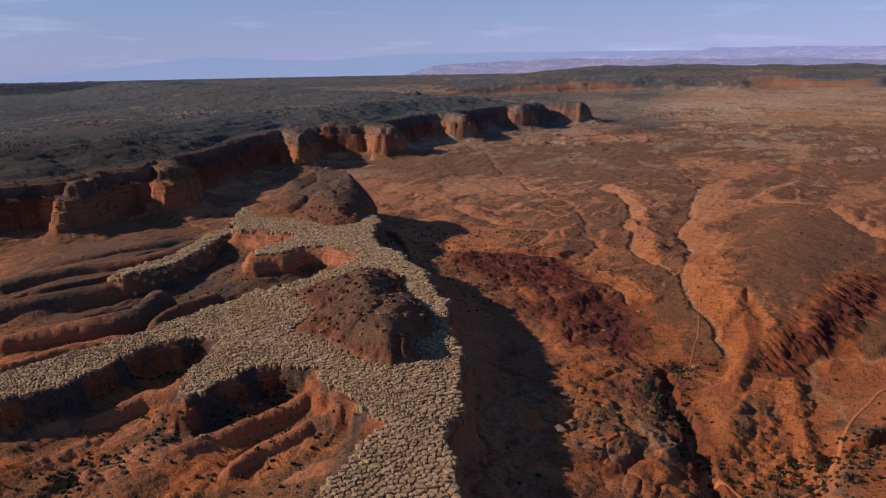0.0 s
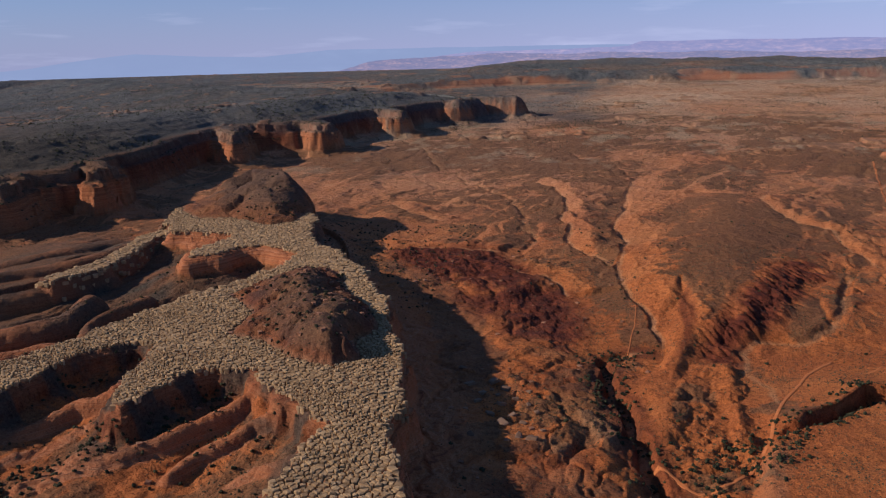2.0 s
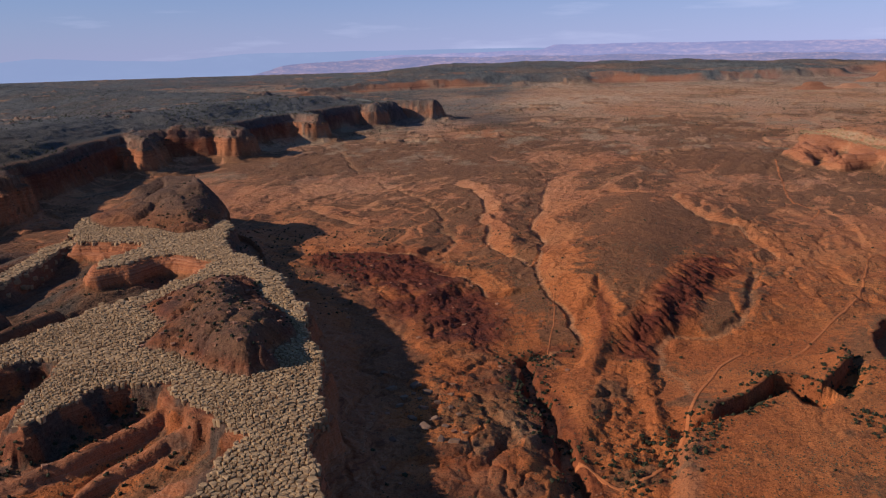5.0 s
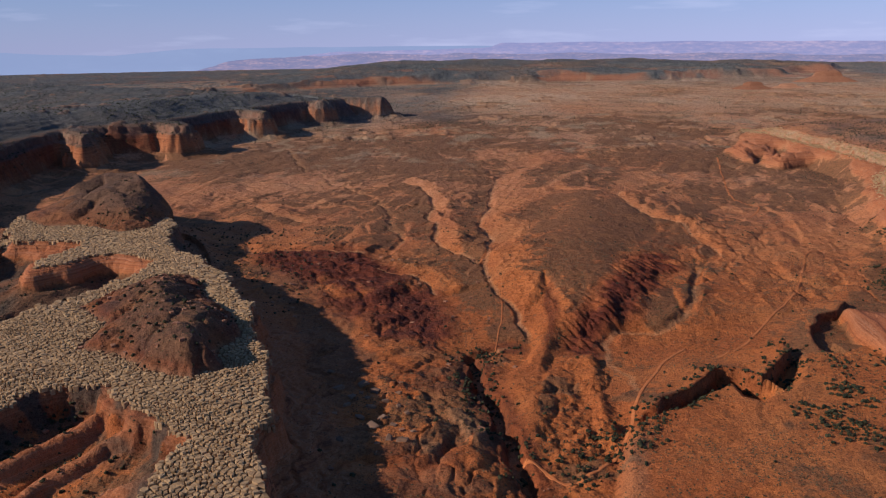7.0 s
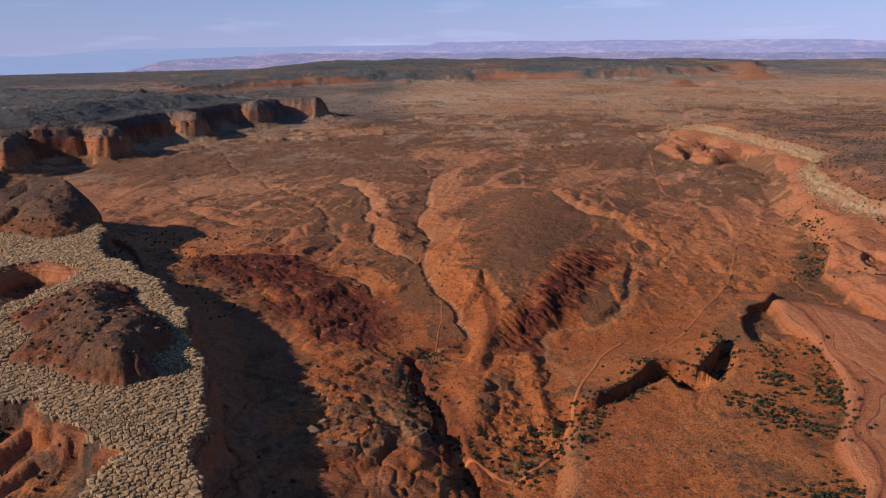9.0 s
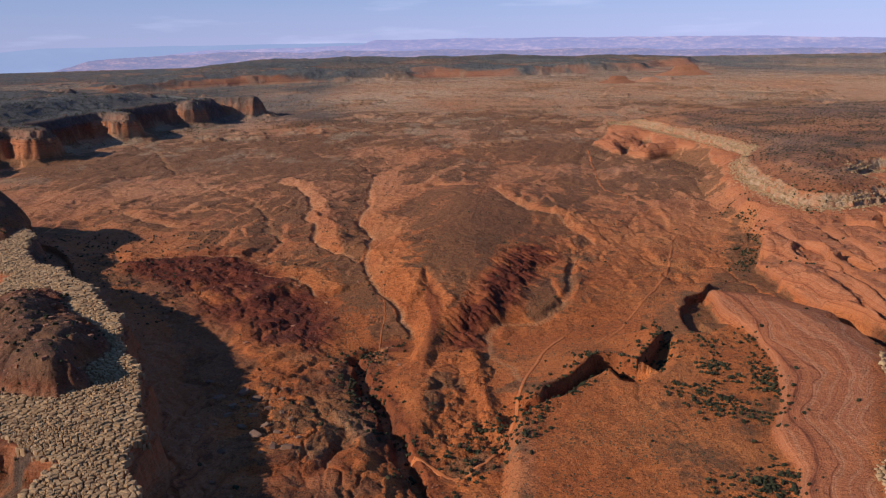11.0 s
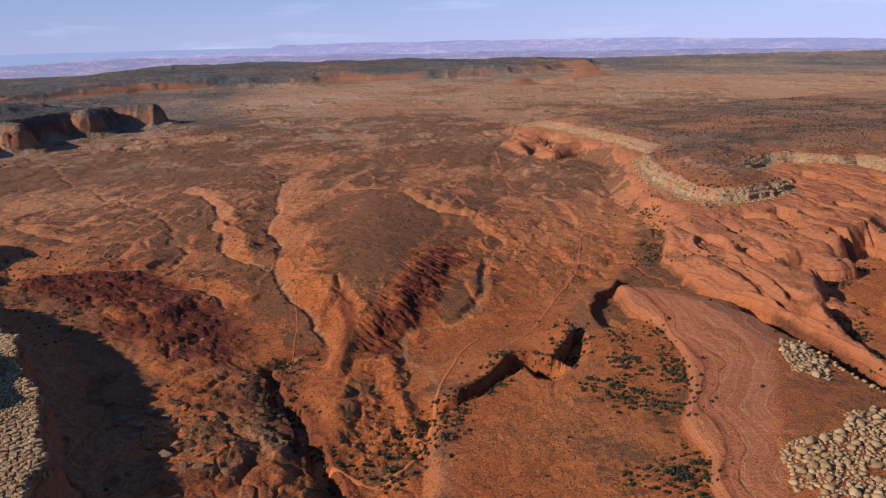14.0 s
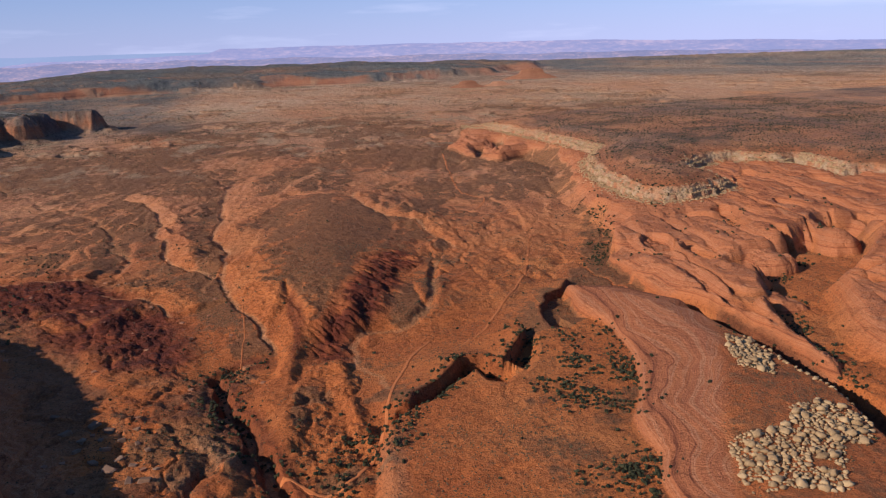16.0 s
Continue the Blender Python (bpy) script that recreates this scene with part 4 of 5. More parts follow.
# ---- backdrop: the far ranges as glowing strips, haze painted into their colour ----
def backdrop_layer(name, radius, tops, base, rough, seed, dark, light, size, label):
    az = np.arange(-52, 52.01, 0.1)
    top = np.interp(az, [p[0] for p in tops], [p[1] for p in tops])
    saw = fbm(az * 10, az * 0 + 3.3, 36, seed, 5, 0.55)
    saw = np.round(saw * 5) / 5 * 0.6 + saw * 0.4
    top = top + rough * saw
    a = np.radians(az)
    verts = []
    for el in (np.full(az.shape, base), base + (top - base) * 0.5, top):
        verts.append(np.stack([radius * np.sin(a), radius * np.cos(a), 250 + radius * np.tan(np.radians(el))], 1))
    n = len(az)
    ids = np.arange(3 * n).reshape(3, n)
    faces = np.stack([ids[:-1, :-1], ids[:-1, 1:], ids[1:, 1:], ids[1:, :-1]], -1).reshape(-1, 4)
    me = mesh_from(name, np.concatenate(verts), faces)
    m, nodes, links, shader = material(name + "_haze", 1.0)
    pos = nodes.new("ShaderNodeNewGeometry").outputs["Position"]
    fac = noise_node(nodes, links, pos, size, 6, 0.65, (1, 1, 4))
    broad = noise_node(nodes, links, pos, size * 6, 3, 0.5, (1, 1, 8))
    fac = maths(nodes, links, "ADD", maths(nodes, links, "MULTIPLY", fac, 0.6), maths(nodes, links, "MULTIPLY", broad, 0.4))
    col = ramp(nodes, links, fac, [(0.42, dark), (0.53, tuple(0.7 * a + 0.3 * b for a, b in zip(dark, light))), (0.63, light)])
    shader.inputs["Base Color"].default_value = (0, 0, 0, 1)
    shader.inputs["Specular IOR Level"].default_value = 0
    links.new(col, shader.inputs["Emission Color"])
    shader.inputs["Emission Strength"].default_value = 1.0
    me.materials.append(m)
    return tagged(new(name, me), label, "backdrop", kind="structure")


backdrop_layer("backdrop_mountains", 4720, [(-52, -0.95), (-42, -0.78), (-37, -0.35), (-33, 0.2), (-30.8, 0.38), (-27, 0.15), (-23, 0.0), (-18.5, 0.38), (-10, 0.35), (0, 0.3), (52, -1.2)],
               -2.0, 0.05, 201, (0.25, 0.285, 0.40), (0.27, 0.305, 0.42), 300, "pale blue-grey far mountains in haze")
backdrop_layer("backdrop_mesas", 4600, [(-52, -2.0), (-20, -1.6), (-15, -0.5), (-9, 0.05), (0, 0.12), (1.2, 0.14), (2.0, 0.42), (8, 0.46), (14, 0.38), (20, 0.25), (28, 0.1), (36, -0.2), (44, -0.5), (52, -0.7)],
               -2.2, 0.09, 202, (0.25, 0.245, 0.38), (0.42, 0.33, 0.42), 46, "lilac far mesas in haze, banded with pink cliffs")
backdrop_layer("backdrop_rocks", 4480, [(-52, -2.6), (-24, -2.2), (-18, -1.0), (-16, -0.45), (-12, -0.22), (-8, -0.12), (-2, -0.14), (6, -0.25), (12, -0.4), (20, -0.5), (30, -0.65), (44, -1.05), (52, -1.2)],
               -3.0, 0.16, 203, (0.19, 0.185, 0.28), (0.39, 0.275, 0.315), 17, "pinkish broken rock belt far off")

# ---- dirt roads ----
ROAD_MAT, _n, _l, _s = material("road_dirt", 0.95)
_pos = _n.new("ShaderNodeNewGeometry").outputs["Position"]
_l.new(ramp(_n, _l, noise_node(_n, _l, _pos, 3, 5), [(0.3, (0.34, 0.11, 0.036)), (0.7, (0.47, 0.165, 0.055))]), _s.inputs["Base Color"])


def smooth_line(pts, gap):
    pts = [Vector((*p, 0)) for p in pts]
    ext = [pts[0] * 2 - pts[1]] + pts + [pts[-1] * 2 - pts[-2]]
    out = []
    for i in range(1, len(ext) - 2):
        a, b, c, d = ext[i - 1:i + 3]
        n = max(2, int((c - b).length / gap))
        for j in range(n):
            u = j / n
            out.append(0.5 * ((2 * b) + (c - a) * u + (2 * a - 5 * b + 4 * c - d) * u * u + (3 * b - a - 3 * c + d) * u ** 3))
    out.append(pts[-1])
    return np.array([(p.x, p.y) for p in out])


def dirt_road(pts, width, label, name="dirt_road"):
    c = smooth_line(pts, 2.0)
    c = c + np.stack([vnoise(c[:, 0], c[:, 1], 18, 301), vnoise(c[:, 0], c[:, 1], 18, 302)], 1) * 1.2
    t = np.gradient(c, axis=0)
    t /= np.linalg.norm(t, axis=1, keepdims=True)
    side = np.stack([t[:, 1], -t[:, 0]], 1)
    rows = [c + side * (w * width * 0.5) for w in (-1.3, -1.0, -0.35, 0.35, 1.0, 1.3)]
    zs = [ground_at(q[:, 0], q[:, 1])["z"] for q in rows]
    top = np.maximum.reduce(zs)
    n = len(c)
    verts = [np.stack(drawn_in(q[:, 0], q[:, 1], np.maximum(zz, 0.85 * zz + 0.15 * top) + h), 1) for q, zz, h in zip(rows, zs, (-0.5, 0.28, 0.2, 0.2, 0.28, -0.5))]
    ids = np.arange(6 * n).reshape(6, n)
    faces = np.stack([ids[:-1, :-1], ids[:-1, 1:], ids[1:, 1:], ids[1:, :-1]], -1).reshape(-1, 4)[:, ::-1]
    me = mesh_from(name, np.concatenate(verts), faces)
    me.materials.append(ROAD_MAT)
    return tagged(new(name, me), label, "road", kind="structure")


dirt_road([(187, 636), (223, 670), (282, 755), (328, 826), (382, 944), (409, 1001), (469, 1050)], 2.1, "straight orange dirt track across the terrace flats")
dirt_road([(560, 1924), (473, 1564), (433, 1379), (446, 1297), (400, 1200)], 2.6, "faint far dirt track towards the bluff")
dirt_road([(25, 476), (37, 465), (55, 448), (72, 453), (92, 483), (108, 529), (124, 575), (148, 627), (178, 673)], 2.3, "winding orange dirt road through the broken valley mouth")
dirt_road([(23, 922), (30, 850), (28, 791), (21, 692), (13, 638)], 1.0, "narrow foot track down to the wash")

# ---- pavement blocks on the mesa top ----
rng = np.random.default_rng(7)


def clip_cell(cell, px, py, nx, ny):
    """Keeps the side of the cell with (p - (px,py)) . n <= 0."""
    out = []
    n = len(cell)
    for i in range(n):
        a, b = cell[i], cell[(i + 1) % n]
        da = (a[0] - px) * nx + (a[1] - py) * ny
        db = (b[0] - px) * nx + (b[1] - py) * ny
        if da <= 0:
            out.append(a)
        if (da < 0 < db) or (db < 0 < da):
            u = da / (da - db)
            out.append((a[0] + (b[0] - a[0]) * u, a[1] + (b[1] - a[1]) * u))
    return out


def joint_blocks(heading, wide, long, x0, x1, y0, y1, keep):
    """Blocks between joints: cells round scattered sites, in rows along the heading."""
    a = radians(heading)
    ux, uy = math.sin(a), math.cos(a)
    half = math.hypot(x1 - x0, y1 - y0) / 2
    cx, cy = (x0 + x1) / 2, (y0 + y1) / 2
    nu, nv = int(half / long) + 2, int(half / wide) + 2
    U, V = np.meshgrid(np.arange(-nu, nu + 1), np.arange(-nv, nv + 1), indexing="ij")
    ju, jv = rng.uniform(-0.42, 0.42, U.shape), rng.uniform(-0.36, 0.36, U.shape)
    along = (U + ju + 0.5 * (V % 2)) * long
    across = (V + jv) * wide
    along, across = along + 11 * vnoise(along, across, 55, 401), across + 11 * vnoise(along, across, 60, 402)
    SX, SY = cx + along * ux + across * uy, cy + along * uy - across * ux
    ok = keep(SX, SY)
    gone = rng.random(U.shape) < 0.2
    cells = []
    for i, j in zip(*np.nonzero(ok & ~gone)):
        if not (1 < i < U.shape[0] - 2 and 2 < j < U.shape[1] - 3):
            continue
        sx, sy = SX[i, j], SY[i, j]
        r = long * 1.5
        cell = [(sx - r, sy - r), (sx + r, sy - r), (sx + r, sy + r), (sx - r, sy + r)]
        for di in (-1, 0, 1, -2, 2):
            for dj in (-1, 0, 1, -2, 2):
                if (di or dj) and not gone[i + di, j + dj]:
                    qx, qy = SX[i + di, j + dj], SY[i + di, j + dj]
                    cell = clip_cell(cell, (sx + qx) / 2, (sy + qy) / 2, qx - sx, qy - sy)
        if len(cell) > 2:
            cells.append((sx, sy, cell))
    return cells


def block_mesh(cell, sx, sy, z, high, gap, spin):
    """One weathered block: upright sides, a rounded shoulder and a slightly domed top."""
    n = len(cell)
    cx, cy = sum(p[0] for p in cell) / n, sum(p[1] for p in cell) / n
    size = max(0.5, sum(math.hypot(p[0] - cx, p[1] - cy) for p in cell) / n)
    k0 = max(0.5, 1 - gap / size)
    verts, faces = [], []
    for k, h in ((k0, -2.2), (k0, high * 0.72), (k0 * 0.9, high * 0.95)):
        for i, p in enumerate(cell):
            verts.append((cx + (p[0] - cx) * k, cy + (p[1] - cy) * k, z + h + spin[i % 3] * 0.25 * (h > 0)))
    verts.append((cx, cy, z + high + spin[0] * 0.1))
    for ring in (0, 1):
        for i in range(n):
            j = (i + 1) % n
            a, b, c, d = ring * n + i, ring * n + j, (ring + 1) * n + j, (ring + 1) * n + i
            faces += [(a, b, c), (a, c, d)]
    faces += [(2 * n + i, 2 * n + (i + 1) % n, 3 * n) for i in range(n)]
    return verts, faces


def on_pavement(sx, sy):
    L2 = ground_at(sx.ravel(), sy.ravel())
    d = area_distance(sx.ravel() + 5 * fbm(sx.ravel(), sy.ravel(), 22, 101, 3), sy.ravel() + 5 * fbm(sx.ravel(), sy.ravel(), 22, 102, 3), MESA, 60)
    d = d + 2.5 * fbm(sx.ravel(), sy.ravel(), 7, 403, 2)
    return ((L2["kind"] == 1) & (d < 0.5)).reshape(sx.shape)


def blocks_of(cells, parent, mat, singles, nearest, high, gap, name, stuff_name, stuff_label):
    """The nearest ones as parts, the rest as one mesh."""
    z0 = ground_at([c[0] for c in cells], [c[1] for c in cells])["z"]
    order = np.argsort([nearest(c[0], c[1]) for c in cells])
    V, F, off = [], [], 0
    for rank, i in enumerate(order):
        sx, sy, cell = cells[i]
        spin = rng.uniform(-1, 1, 3)
        v, f = block_mesh(cell, sx, sy, z0[i], high * rng.uniform(0.62, 1.12), gap * rng.uniform(0.45, 1.7), spin)
        if rank < singles:
            me = bpy.data.meshes.new(name)
            o = v[-1]
            me.from_pydata([(p[0] - o[0], p[1] - o[1], p[2] - o[2]) for p in v], [], f)
            me.polygons.foreach_set("use_smooth", [False] * len(f))
            ob = part(name, me, mat, parent)
            ob.location = o
        else:
            V += v
            F += [(a + off, b + off, c + off) for a, b, c in f]
            off += len(v)
    if V:
        me = mesh_from(stuff_name, np.array(V), np.array(F), smooth=False)
        ob = part(stuff_name, me, mat, parent, stuff_label)
        ob["kind"] = "stuff"


near_cells = joint_blocks(-38, 2.5, 3.1, -480, -70, 300, 640, on_pavement)
far_cells = joint_blocks(-28, 3.4, 4.2, -620, -140, 640, 1240, lambda a, b: on_pavement(a, b) & (b >= 640))
near_cells = [c for c in near_cells if c[1] < 640]
blocks_of(near_cells + far_cells, mesa, BUFF, 300, lambda x, y: y + 0.15 * abs(x + 130), 2.1, 0.55, "block", "blocks", "pale jointed sandstone blocks of the mesa top")


shelf_cells = joint_blocks(25, 3.8, 4.6, -600, -490, 690, 970, lambda a, b: (ground_at(a.ravel(), b.ravel())["kind"] == 9).reshape(a.shape))
blocks_of(shelf_cells, shelf, BUFF, 0, lambda x, y: y, 1.8, 0.42, "block", "blocks", "pale jointed blocks of the shelf")


# ---- boulders ----
def lump(seed, flat=0.75, sub=2):
    bm = bmesh.new()
    bmesh.ops.create_icosphere(bm, subdivisions=sub, radius=1.0)
    for v in bm.verts:
        p = v.co * 1.1 + Vector((seed * 3.7, seed * 1.3, 0))
        k = 1 + 0.5 * noise.noise(p * 1.2) + 0.32 * noise.noise(p * 2.7)
        v.co = Vector((v.co.x * k, v.co.y * k * 0.85, max(v.co.z, -0.45) * k * flat))
    me = bpy.data.meshes.new("boulder")
    bm.to_mesh(me)
    bm.free()
    for p in me.polygons:
        p.use_smooth = True
    return me


FIELD_A = [(385, 546), (396, 530), (388, 495), (366, 459), (349, 478), (360, 506)]
FIELD_B = [(341, 415), (366, 420), (374, 415), (384, 392), (353, 360), (339, 365), (300, 318), (253, 336), (277, 387), (287, 391), (323, 393)]
lumps = [lump(k) for k in range(10)]
for me in lumps:
    me.materials.append(CREAM)


def packed(outlines, tries, dmin, seed):
    """Scattered places inside outlines, none nearer to another than its size wants."""
    g = np.random.default_rng(seed)
    got = []
    for outline in outlines:
        o = np.array(outline, float)
        qx, qy = g.uniform(o[:, 0].min(), o[:, 0].max(), tries), g.uniform(o[:, 1].min(), o[:, 1].max(), tries)
        inside = (area_distance(qx, qy, outline, 50) < -0.5) & (fbm(qx, qy, 16, 510, 3) > -0.42)
        for x, y in zip(qx[inside], qy[inside]):
            r = dmin * g.choice([0.5, 0.8, 1.1, 1.55], p=[0.4, 0.25, 0.2, 0.15])
            if all((x - a) ** 2 + (y - b) ** 2 > (0.82 * (r + c)) ** 2 for a, b, c in got):
                got.append((x, y, r))
    return got


spots = packed([FIELD_A, FIELD_B], 7000, 2.05, 11)
edge_line = smooth_line([(398, 540), (396, 515), (393, 464), (391, 424), (388, 400)], 5.0)
spots += [(x + rng.uniform(-3, 3), y + rng.uniform(-3, 3), rng.uniform(1.0, 2.2)) for x, y in edge_line]
zs = ground_at([q[0] for q in spots], [q[1] for q in spots])["z"]
order = sorted(range(len(spots)), key=lambda i: spots[i][1])
rest_v, rest_f, off = [], [], 0
for rank, i in enumerate(order):
    x, y, r = spots[i]
    me = lumps[i % 10]
    m4 = Matrix.LocRotScale((x, y, zs[i] + 0.25 * r), Euler((rng.uniform(-.2, .2), rng.uniform(-.2, .2), rng.uniform(0, 6.28))), (r * rng.uniform(0.9, 1.3), r, r * rng.uniform(0.8, 1.1)))
    if rank < 290:
        ob = tagged(new("boulder", me), "rounded cream sandstone boulder lying on the red slab", "boulder", group="boulders on the sandstone slab")
        ob.matrix_world = m4
    else:
        co = np.empty(len(me.vertices) * 3)
        me.vertices.foreach_get("co", co)
        co = co.reshape(-1, 3)
        rest_v.append(np.array([m4 @ Vector(c) for c in co]))
        f = np.array([p.vertices[:] for p in me.polygons])
        rest_f.append(f + off)
        off += len(co)
if rest_v:
    me = mesh_from("boulders", np.concatenate(rest_v), np.concatenate(rest_f))
    me.materials.append(CREAM)
    tagged(new("boulders", me), "more rounded cream boulders crowded on the slab", "boulders", kind="stuff")


# ---- scattered pieces joined into one mesh each ----
def template(kind, seed):
    g = np.random.default_rng(seed)
    bm = bmesh.new()
    if kind == "bush":
        for k in range(3):
            bmesh.ops.create_icosphere(bm, subdivisions=1, radius=0.62, matrix=Matrix.Translation((g.uniform(-.45, .45), g.uniform(-.45, .45), 0.35 + g.uniform(-.1, .35))))
    elif kind == "tuft":
        bmesh.ops.create_cone(bm, cap_ends=False, segments=5, radius1=1.0, radius2=0.45, depth=0.9, matrix=Matrix.Translation((0, 0, 0.3)))
        top = [v for v in bm.verts if v.co.z > 0.5]
        bm.faces.new(sorted(top, key=lambda v: math.atan2(v.co.y, v.co.x)))
    else:
        bmesh.ops.create_cube(bm, size=1.7)
    for v in bm.verts:
        v.co += Vector(g.uniform(-0.22, 0.22, 3))
    bmesh.ops.triangulate(bm, faces=bm.faces[:])
    bm.verts.ensure_lookup_table()
    v = np.array([v.co[:] for v in bm.verts])
    f = np.array([[q.index for q in p.verts] for p in bm.faces])
    bm.free()
    return v, f


def scatter(name, xs, ys, sizes, kind, mat, label, category, squash=0.75, lift=0.0, parent=None, shade=False):
    temps = [template(kind, k) for k in range(6)]
    zs = ground_at(xs, ys)["z"]
    px, py, pz = drawn_in(xs, ys, zs)
    k = np.hypot(px, py) / np.maximum(np.hypot(xs, ys), 1)
    g = np.random.default_rng(5)
    V, F, off = [], [], 0
    which, turn = g.integers(0, 6, len(xs)), g.uniform(0, 6.28, len(xs))
    for w in range(6):
        v, f = temps[w]
        sel = np.nonzero(which == w)[0]
        c, s_ = np.cos(turn[sel])[:, None], np.sin(turn[sel])[:, None]
        sc = (sizes[sel] * k[sel])[:, None]
        co = np.stack([(v[:, 0] * c - v[:, 1] * s_) * sc + px[sel][:, None], (v[:, 0] * s_ + v[:, 1] * c) * sc + py[sel][:, None],
                       (v[:, 2] * squash + lift) * sc + pz[sel][:, None]], -1)
        V.append(co.reshape(-1, 3))
        F.append((f[None] + (np.arange(len(sel)) * len(v))[:, None, None]).reshape(-1, 3) + off)
        off += len(sel) * len(v)
    me = mesh_from(name, np.concatenate(V), np.concatenate(F), smooth=shade)
    me.materials.append(mat)
    if parent is not None:
        ob = part(name, me, None, parent, label)
        ob["kind"] = "stuff"
        return ob
    return tagged(new(name, me), label, category, kind="stuff")


def strewn(n, x0, x1, y0, y1, chance, seed):
    g = np.random.default_rng(seed)
    x, y = g.uniform(x0, x1, n), g.uniform(y0, y1, n)
    Q = ground_at(x, y)
    ok = g.random(n) < chance(x, y, Q)
    return x[ok], y[ok], g


# low brush over the near valley
x, y, g = strewn(130000, -480, 700, 330, 1000, lambda x, y, Q: np.where(Q["kind"] == 1, 0.02, (1 - Q["rock"]) * (1 - 0.7 * Q["bad"]) * (1 - 0.8 * Q["sand"]) * (0.12 + 0.6 * step(-0.3, 0.5, fbm(x, y, 45, 501, 4)))), 31)
scatter("brush", x, y, g.uniform(0.3, 0.8, len(x)), "tuft", SAGE, "small grey-brown desert brush dotted over red soil", "brush")
# junipers in clusters along the drainages and rock feet
LUSH = [[(278, 624), (299, 593), (295, 535)], [(230, 526), (243, 499), (253, 453)], [(204, 390), (225, 390), (224, 370)], [(299, 546), (276, 487), (248, 434)], [(557, 1143), (514, 988), (455, 911)],
        *[[(a - 8, b - 25), (a, b), (a + 6, b + 25)] for a, b in POCKETS], ARROYO, SLOT, [(60, 452), (92, 470), (120, 520)], [(-240, 440), (-300, 400), (-330, 360)], [(-250, 480), (-290, 450)], [(318, 640), (300, 575), (282, 520), (262, 470)],
        [(290, 600), (255, 540), (235, 500)], [(235, 400), (222, 370)], [(430, 470), (470, 560), (520, 640), (560, 700)], [(470, 800), (430, 850), (455, 905)], [(560, 800), (610, 860)],
        [(690, 800), (760, 850), (800, 930)], [(-345, 520), (-390, 440)], [(-300, 540), (-270, 490)]]


def juniper_chance(x, y, Q):
    near = np.zeros(x.shape)
    for line in LUSH:
        d, _ = line_distance(x, y, line, 60)
        near = np.maximum(near, step(26, 4, d))
    return np.where(Q["kind"] == 1, 0, (1 - 0.8 * Q["rock"]) * (0.004 + 0.07 * (x < -175) + 0.85 * near * step(-0.25, 0.25, fbm(x, y, 22, 502, 3))))


x, y, g = strewn(90000, -480, 960, 330, 1160, juniper_chance, 32)
scatter("juniper_scrub", x, y, g.uniform(0.8, 2.0, len(x)), "bush", JUNIPER, "dark green juniper scrub along gullies and rock feet", "scrub", squash=0.9)
# the thickest belts: beside the slab, below the mesa's alcoves and along the arroyo
x, y, g = strewn(26000, -420, 350, 340, 680, lambda x, y, Q: np.where(Q["kind"] == 1, 0, (1 - 0.7 * Q["rock"]) * np.maximum.reduce([step(11, 3, line_distance(x, y, line, 40)[0]) for line in LUSH]) * 0.6 * step(-0.15, 0.3, fbm(x, y, 17, 508, 3))), 38)
scatter("juniper_belt", x, y, g.uniform(0.7, 1.8, len(x)), "bush", JUNIPER, "dense dark green juniper belts beside rock and gully", "scrub", squash=0.9)
# farther brush and trees: valley, plateau and rimrock mesa
x, y, g = strewn(110000, -900, 1500, 960, 2500, lambda x, y, Q: np.where(Q["kind"] == 5, 0.0, np.where(Q["kind"] == 4, 0.25, (1 - Q["rock"]) * 0.22 * step(-0.1, 0.4, fbm(x, y, 80, 503, 4)))), 33)
scatter("far_brush", x, y, g.uniform(0.6, 1.8, len(x)), "tuft", JUNIPER, "dark scattered trees and brush over the farther country", "brush")
x, y, g = strewn(30000, -2600, -500, 950, 3600, lambda x, y, Q: np.where(Q["kind"] == 4, 0.75 * step(-0.25, 0.35, fbm(x, y / 1.6, 130, 505, 5, 0.6)), 0.0), 34)
scatter("plateau_woods", x, y, g.uniform(1.6, 3.4, len(x)), "tuft", JUNIPER, "dark scattered pinyon woods over the plateau", "woods")

x, y, g = strewn(38000, 540, 1700, 900, 2500, lambda x, y, Q: np.where((Q["kind"] == 5) & (Q["pale"] < 0.3), step(2350, 1500, y - 0.2 * x) * 0.3 + 0.6 * step(-0.3, 0.3, fbm(x, y, 60, 506, 4)), 0.0), 36)
scatter("mesa_brush", x, y, g.uniform(0.9, 2.1, len(x)), "tuft", JUNIPER, "olive brush dotted thickly over the rimrock mesa's top", "brush")
x, y, g = strewn(30000, -4200, 3200, 3300, 9500, lambda x, y, Q: 0.75 * step(0.35, 0.8, Q["green"]), 35)
scatter("far_woods", x, y, g.uniform(2.2, 5, len(x)), "tuft", JUNIPER, "dark specks of woodland over the far country", "woods", squash=0.5)

x, y, g = strewn(60000, -900, 2100, 2300, 4300, lambda x, y, Q: np.where(Q["kind"] == 0, 0.05 + 0.35 * step(0.0, 0.4, fbm(x, y / 2, 130, 507, 5, 0.65)), 0.0), 37)
scatter("valley_trees", x, y, g.uniform(1.3, 3.0, len(x)), "tuft", JUNIPER, "dark dots of trees over the far rock flats", "trees")

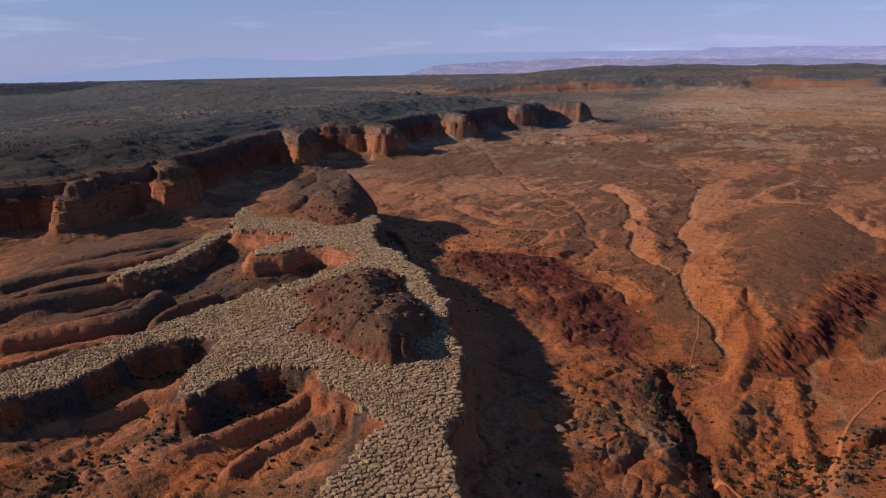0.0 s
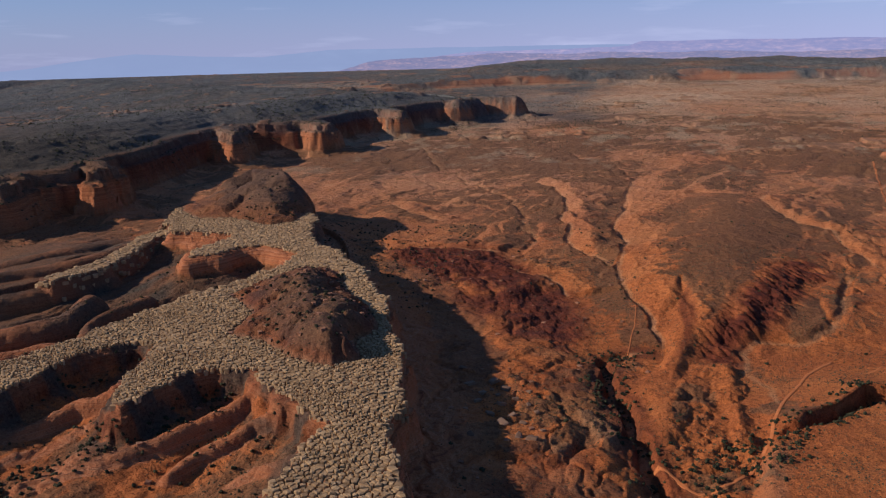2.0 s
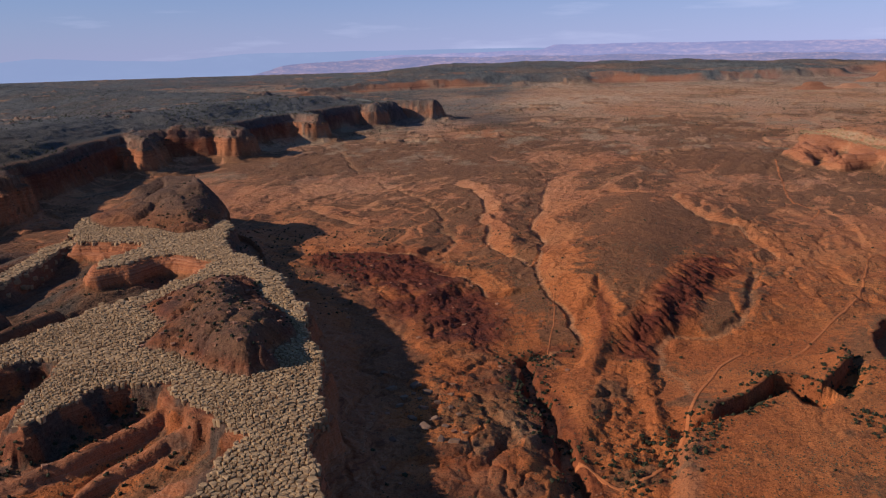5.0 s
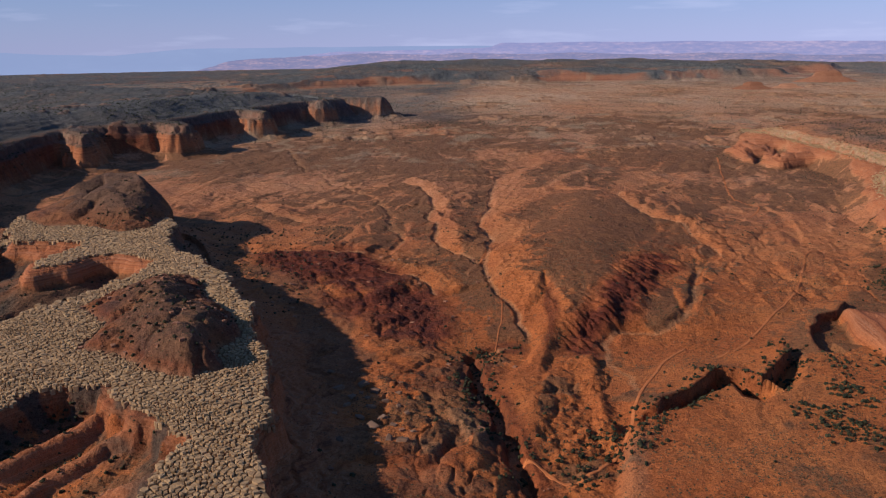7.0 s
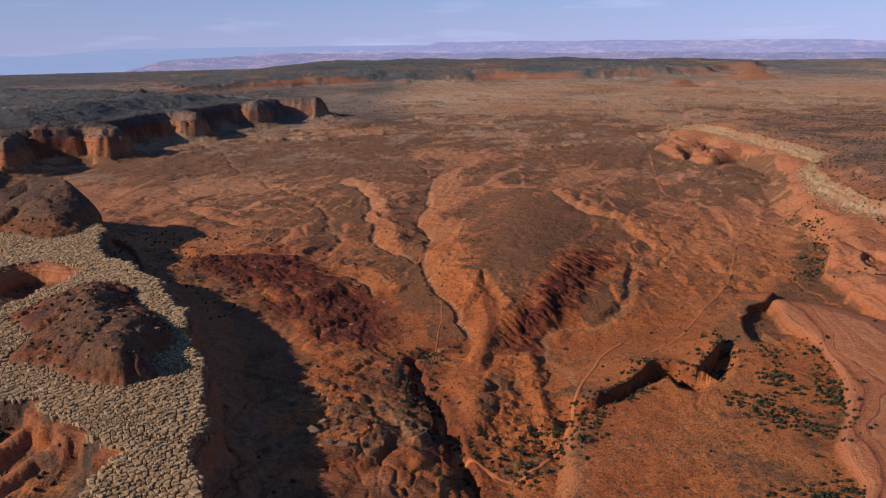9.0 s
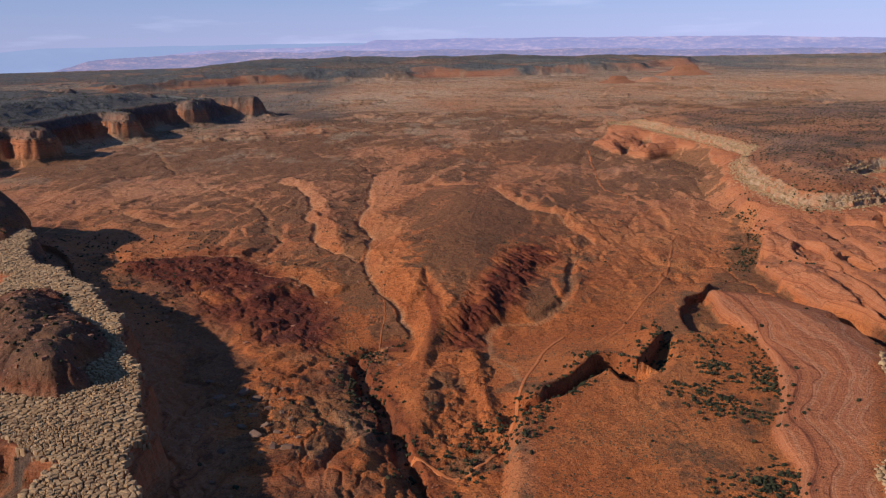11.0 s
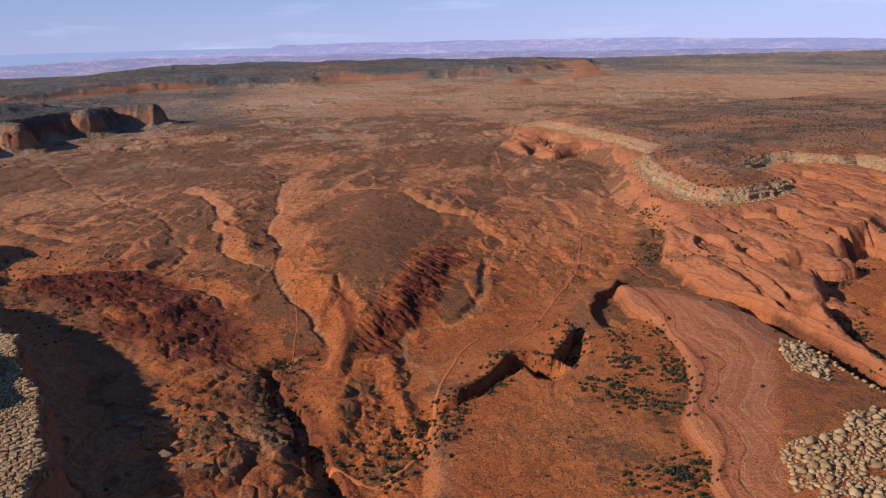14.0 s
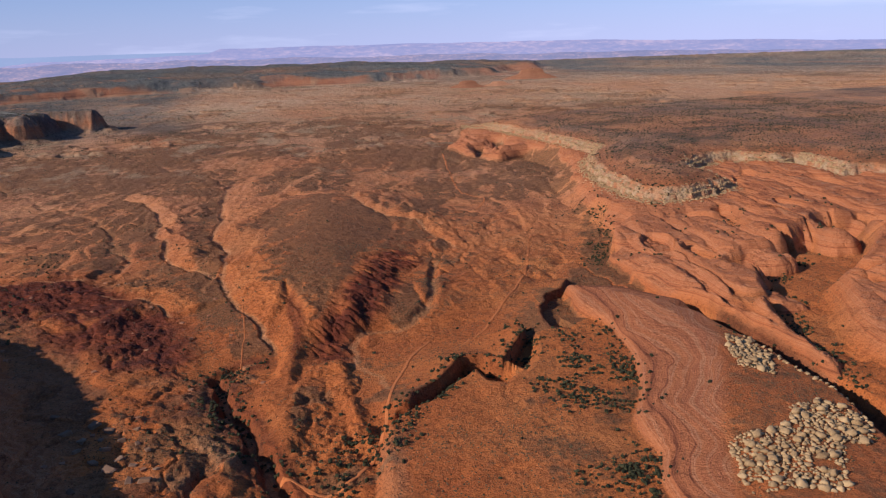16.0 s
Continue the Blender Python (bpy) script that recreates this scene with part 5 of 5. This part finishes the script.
# blocks along the cream rim, rubble below the mesa and on the knolls
rimline = smooth_line(CAP[:27], 1.6)
n = len(rimline)
g = np.random.default_rng(41)
x, y = np.repeat(rimline[:, 0], 5) + g.normal(0, 7.0, 5 * n), np.repeat(rimline[:, 1], 5) + g.normal(0, 7.0, 5 * n)
scatter("rim_blocks", x, y, g.uniform(0.5, 1.7, len(x)), "rock", CREAM, "broken cream blocks along the mesa's rim", "rocks", squash=0.8)
x, y, g = strewn(9000, -330, 60, 380, 1000, lambda x, y, Q: np.where((Q["kind"] == 0) & (Q["rock"] > 0.2), 0.10 * step(-0.1, 0.4, fbm(x, y, 30, 504, 3)), np.where(Q["kind"] == 2, 0.25, 0.02 * (Q["kind"] == 0))), 42)
scatter("rubble", x, y, g.choice([0.4, 0.6, 0.9, 1.8], len(x)), "rock", REDROCK, "fallen brown sandstone rubble below the mesa", "rubble", squash=0.7)

# big fallen rocks at the mesa's foot
def slab_rock(seed):
    """An angular block with broken corners and a flat bed."""
    bm = bmesh.new()
    bmesh.ops.create_cube(bm, size=1.7)
    bmesh.ops.bevel(bm, geom=bm.edges[:], offset=0.22, segments=1, affect="EDGES")
    for v in bm.verts:
        p = v.co * 0.9 + Vector((seed * 2.3, seed * 0.7, 0))
        v.co += Vector((noise.noise(p), noise.noise(p + Vector((9, 0, 0))), 0.6 * noise.noise(p + Vector((0, 9, 0))))) * 0.45
        v.co.z *= 0.8
    me = bpy.data.meshes.new("fallen_rock")
    bm.to_mesh(me)
    bm.free()
    return me


for x, y in [(-83, 580), (-88, 557), (-73, 571), (-64, 551), (-72, 534), (-55, 563), (-78, 519), (-62, 517), (-53, 501), (-66, 498), (-46, 525), (-76, 549), (-53, 538), (-54, 479), (-45, 477), (-84, 474), (-39, 491), (-89, 536), (-110, 599), (-100, 571)]:
    r = rng.uniform(1.5, 3.6)
    me = slab_rock(rng.integers(20, 90))
    me.name = "fallen_rock"
    me.polygons.foreach_set("use_smooth", [False] * len(me.polygons))
    me.materials.append(SLABROCK)
    ob = tagged(new("fallen_rock", me), "grey-brown angular rock slab fallen below the mesa", "rock", group="fallen rocks")
    ob.matrix_world = Matrix.LocRotScale((x, y, float(ground_at([x], [y])["z"][0]) + 0.3), Euler((rng.uniform(-.3, .3), rng.uniform(-.3, .3), rng.uniform(0, 6.28))), (r * 1.4, r * 0.9, r * 0.7))


# small buttes on the far plain
def far_butte(x, y, r, h, label):
    n, verts, faces = 28, [], []
    g = np.random.default_rng(int(x))
    edge = 1 + 0.25 * np.array([noise.noise(Vector((math.cos(a) * 1.3 + x, math.sin(a) * 1.3, 0))) for a in np.linspace(0, 2 * math.pi, n, endpoint=False)])
    z0 = float(ground_at([x], [y])["z"][0])
    for k, hh in ((1.0, -0.1), (0.62, 0.3), (0.42, 0.5), (0.36, 0.85), (0.22, 1.0)):
        for i in range(n):
            a = 2 * math.pi * i / n
            q = r * k * edge[i] * g.uniform(0.93, 1.07)
            verts.append((x + q * 1.5 * math.cos(a), y + q * math.sin(a), z0 + h * hh * g.uniform(0.95, 1.05)))
    verts.append((x, y, z0 + h))
    v = np.array(verts)
    v = np.stack(drawn_in(v[:, 0], v[:, 1], v[:, 2]), 1)
    for ring in range(4):
        for i in range(n):
            a, b = ring * n + i, ring * n + (i + 1) % n
            faces.append((a, b, b + n, a + n))
    faces += [(4 * n + i, 4 * n + (i + 1) % n, 5 * n) for i in range(n)]
    c = v[-1].copy()
    me = bpy.data.meshes.new("butte")
    me.from_pydata([tuple(p - c) for p in v], [], faces)
    me.materials.append(REDROCK)
    ob = tagged(new("butte", me), label, "butte", group="buttes on the far plain")
    ob.location = c


far_butte(1677, 5121, 95, 42, "low pale red butte standing on the far plain")
far_butte(1907, 5189, 80, 26, "small flat red butte on the far plain")
far_butte(2478, 5989, 150, 75, "pointed red butte with a wide skirt on the far plain")
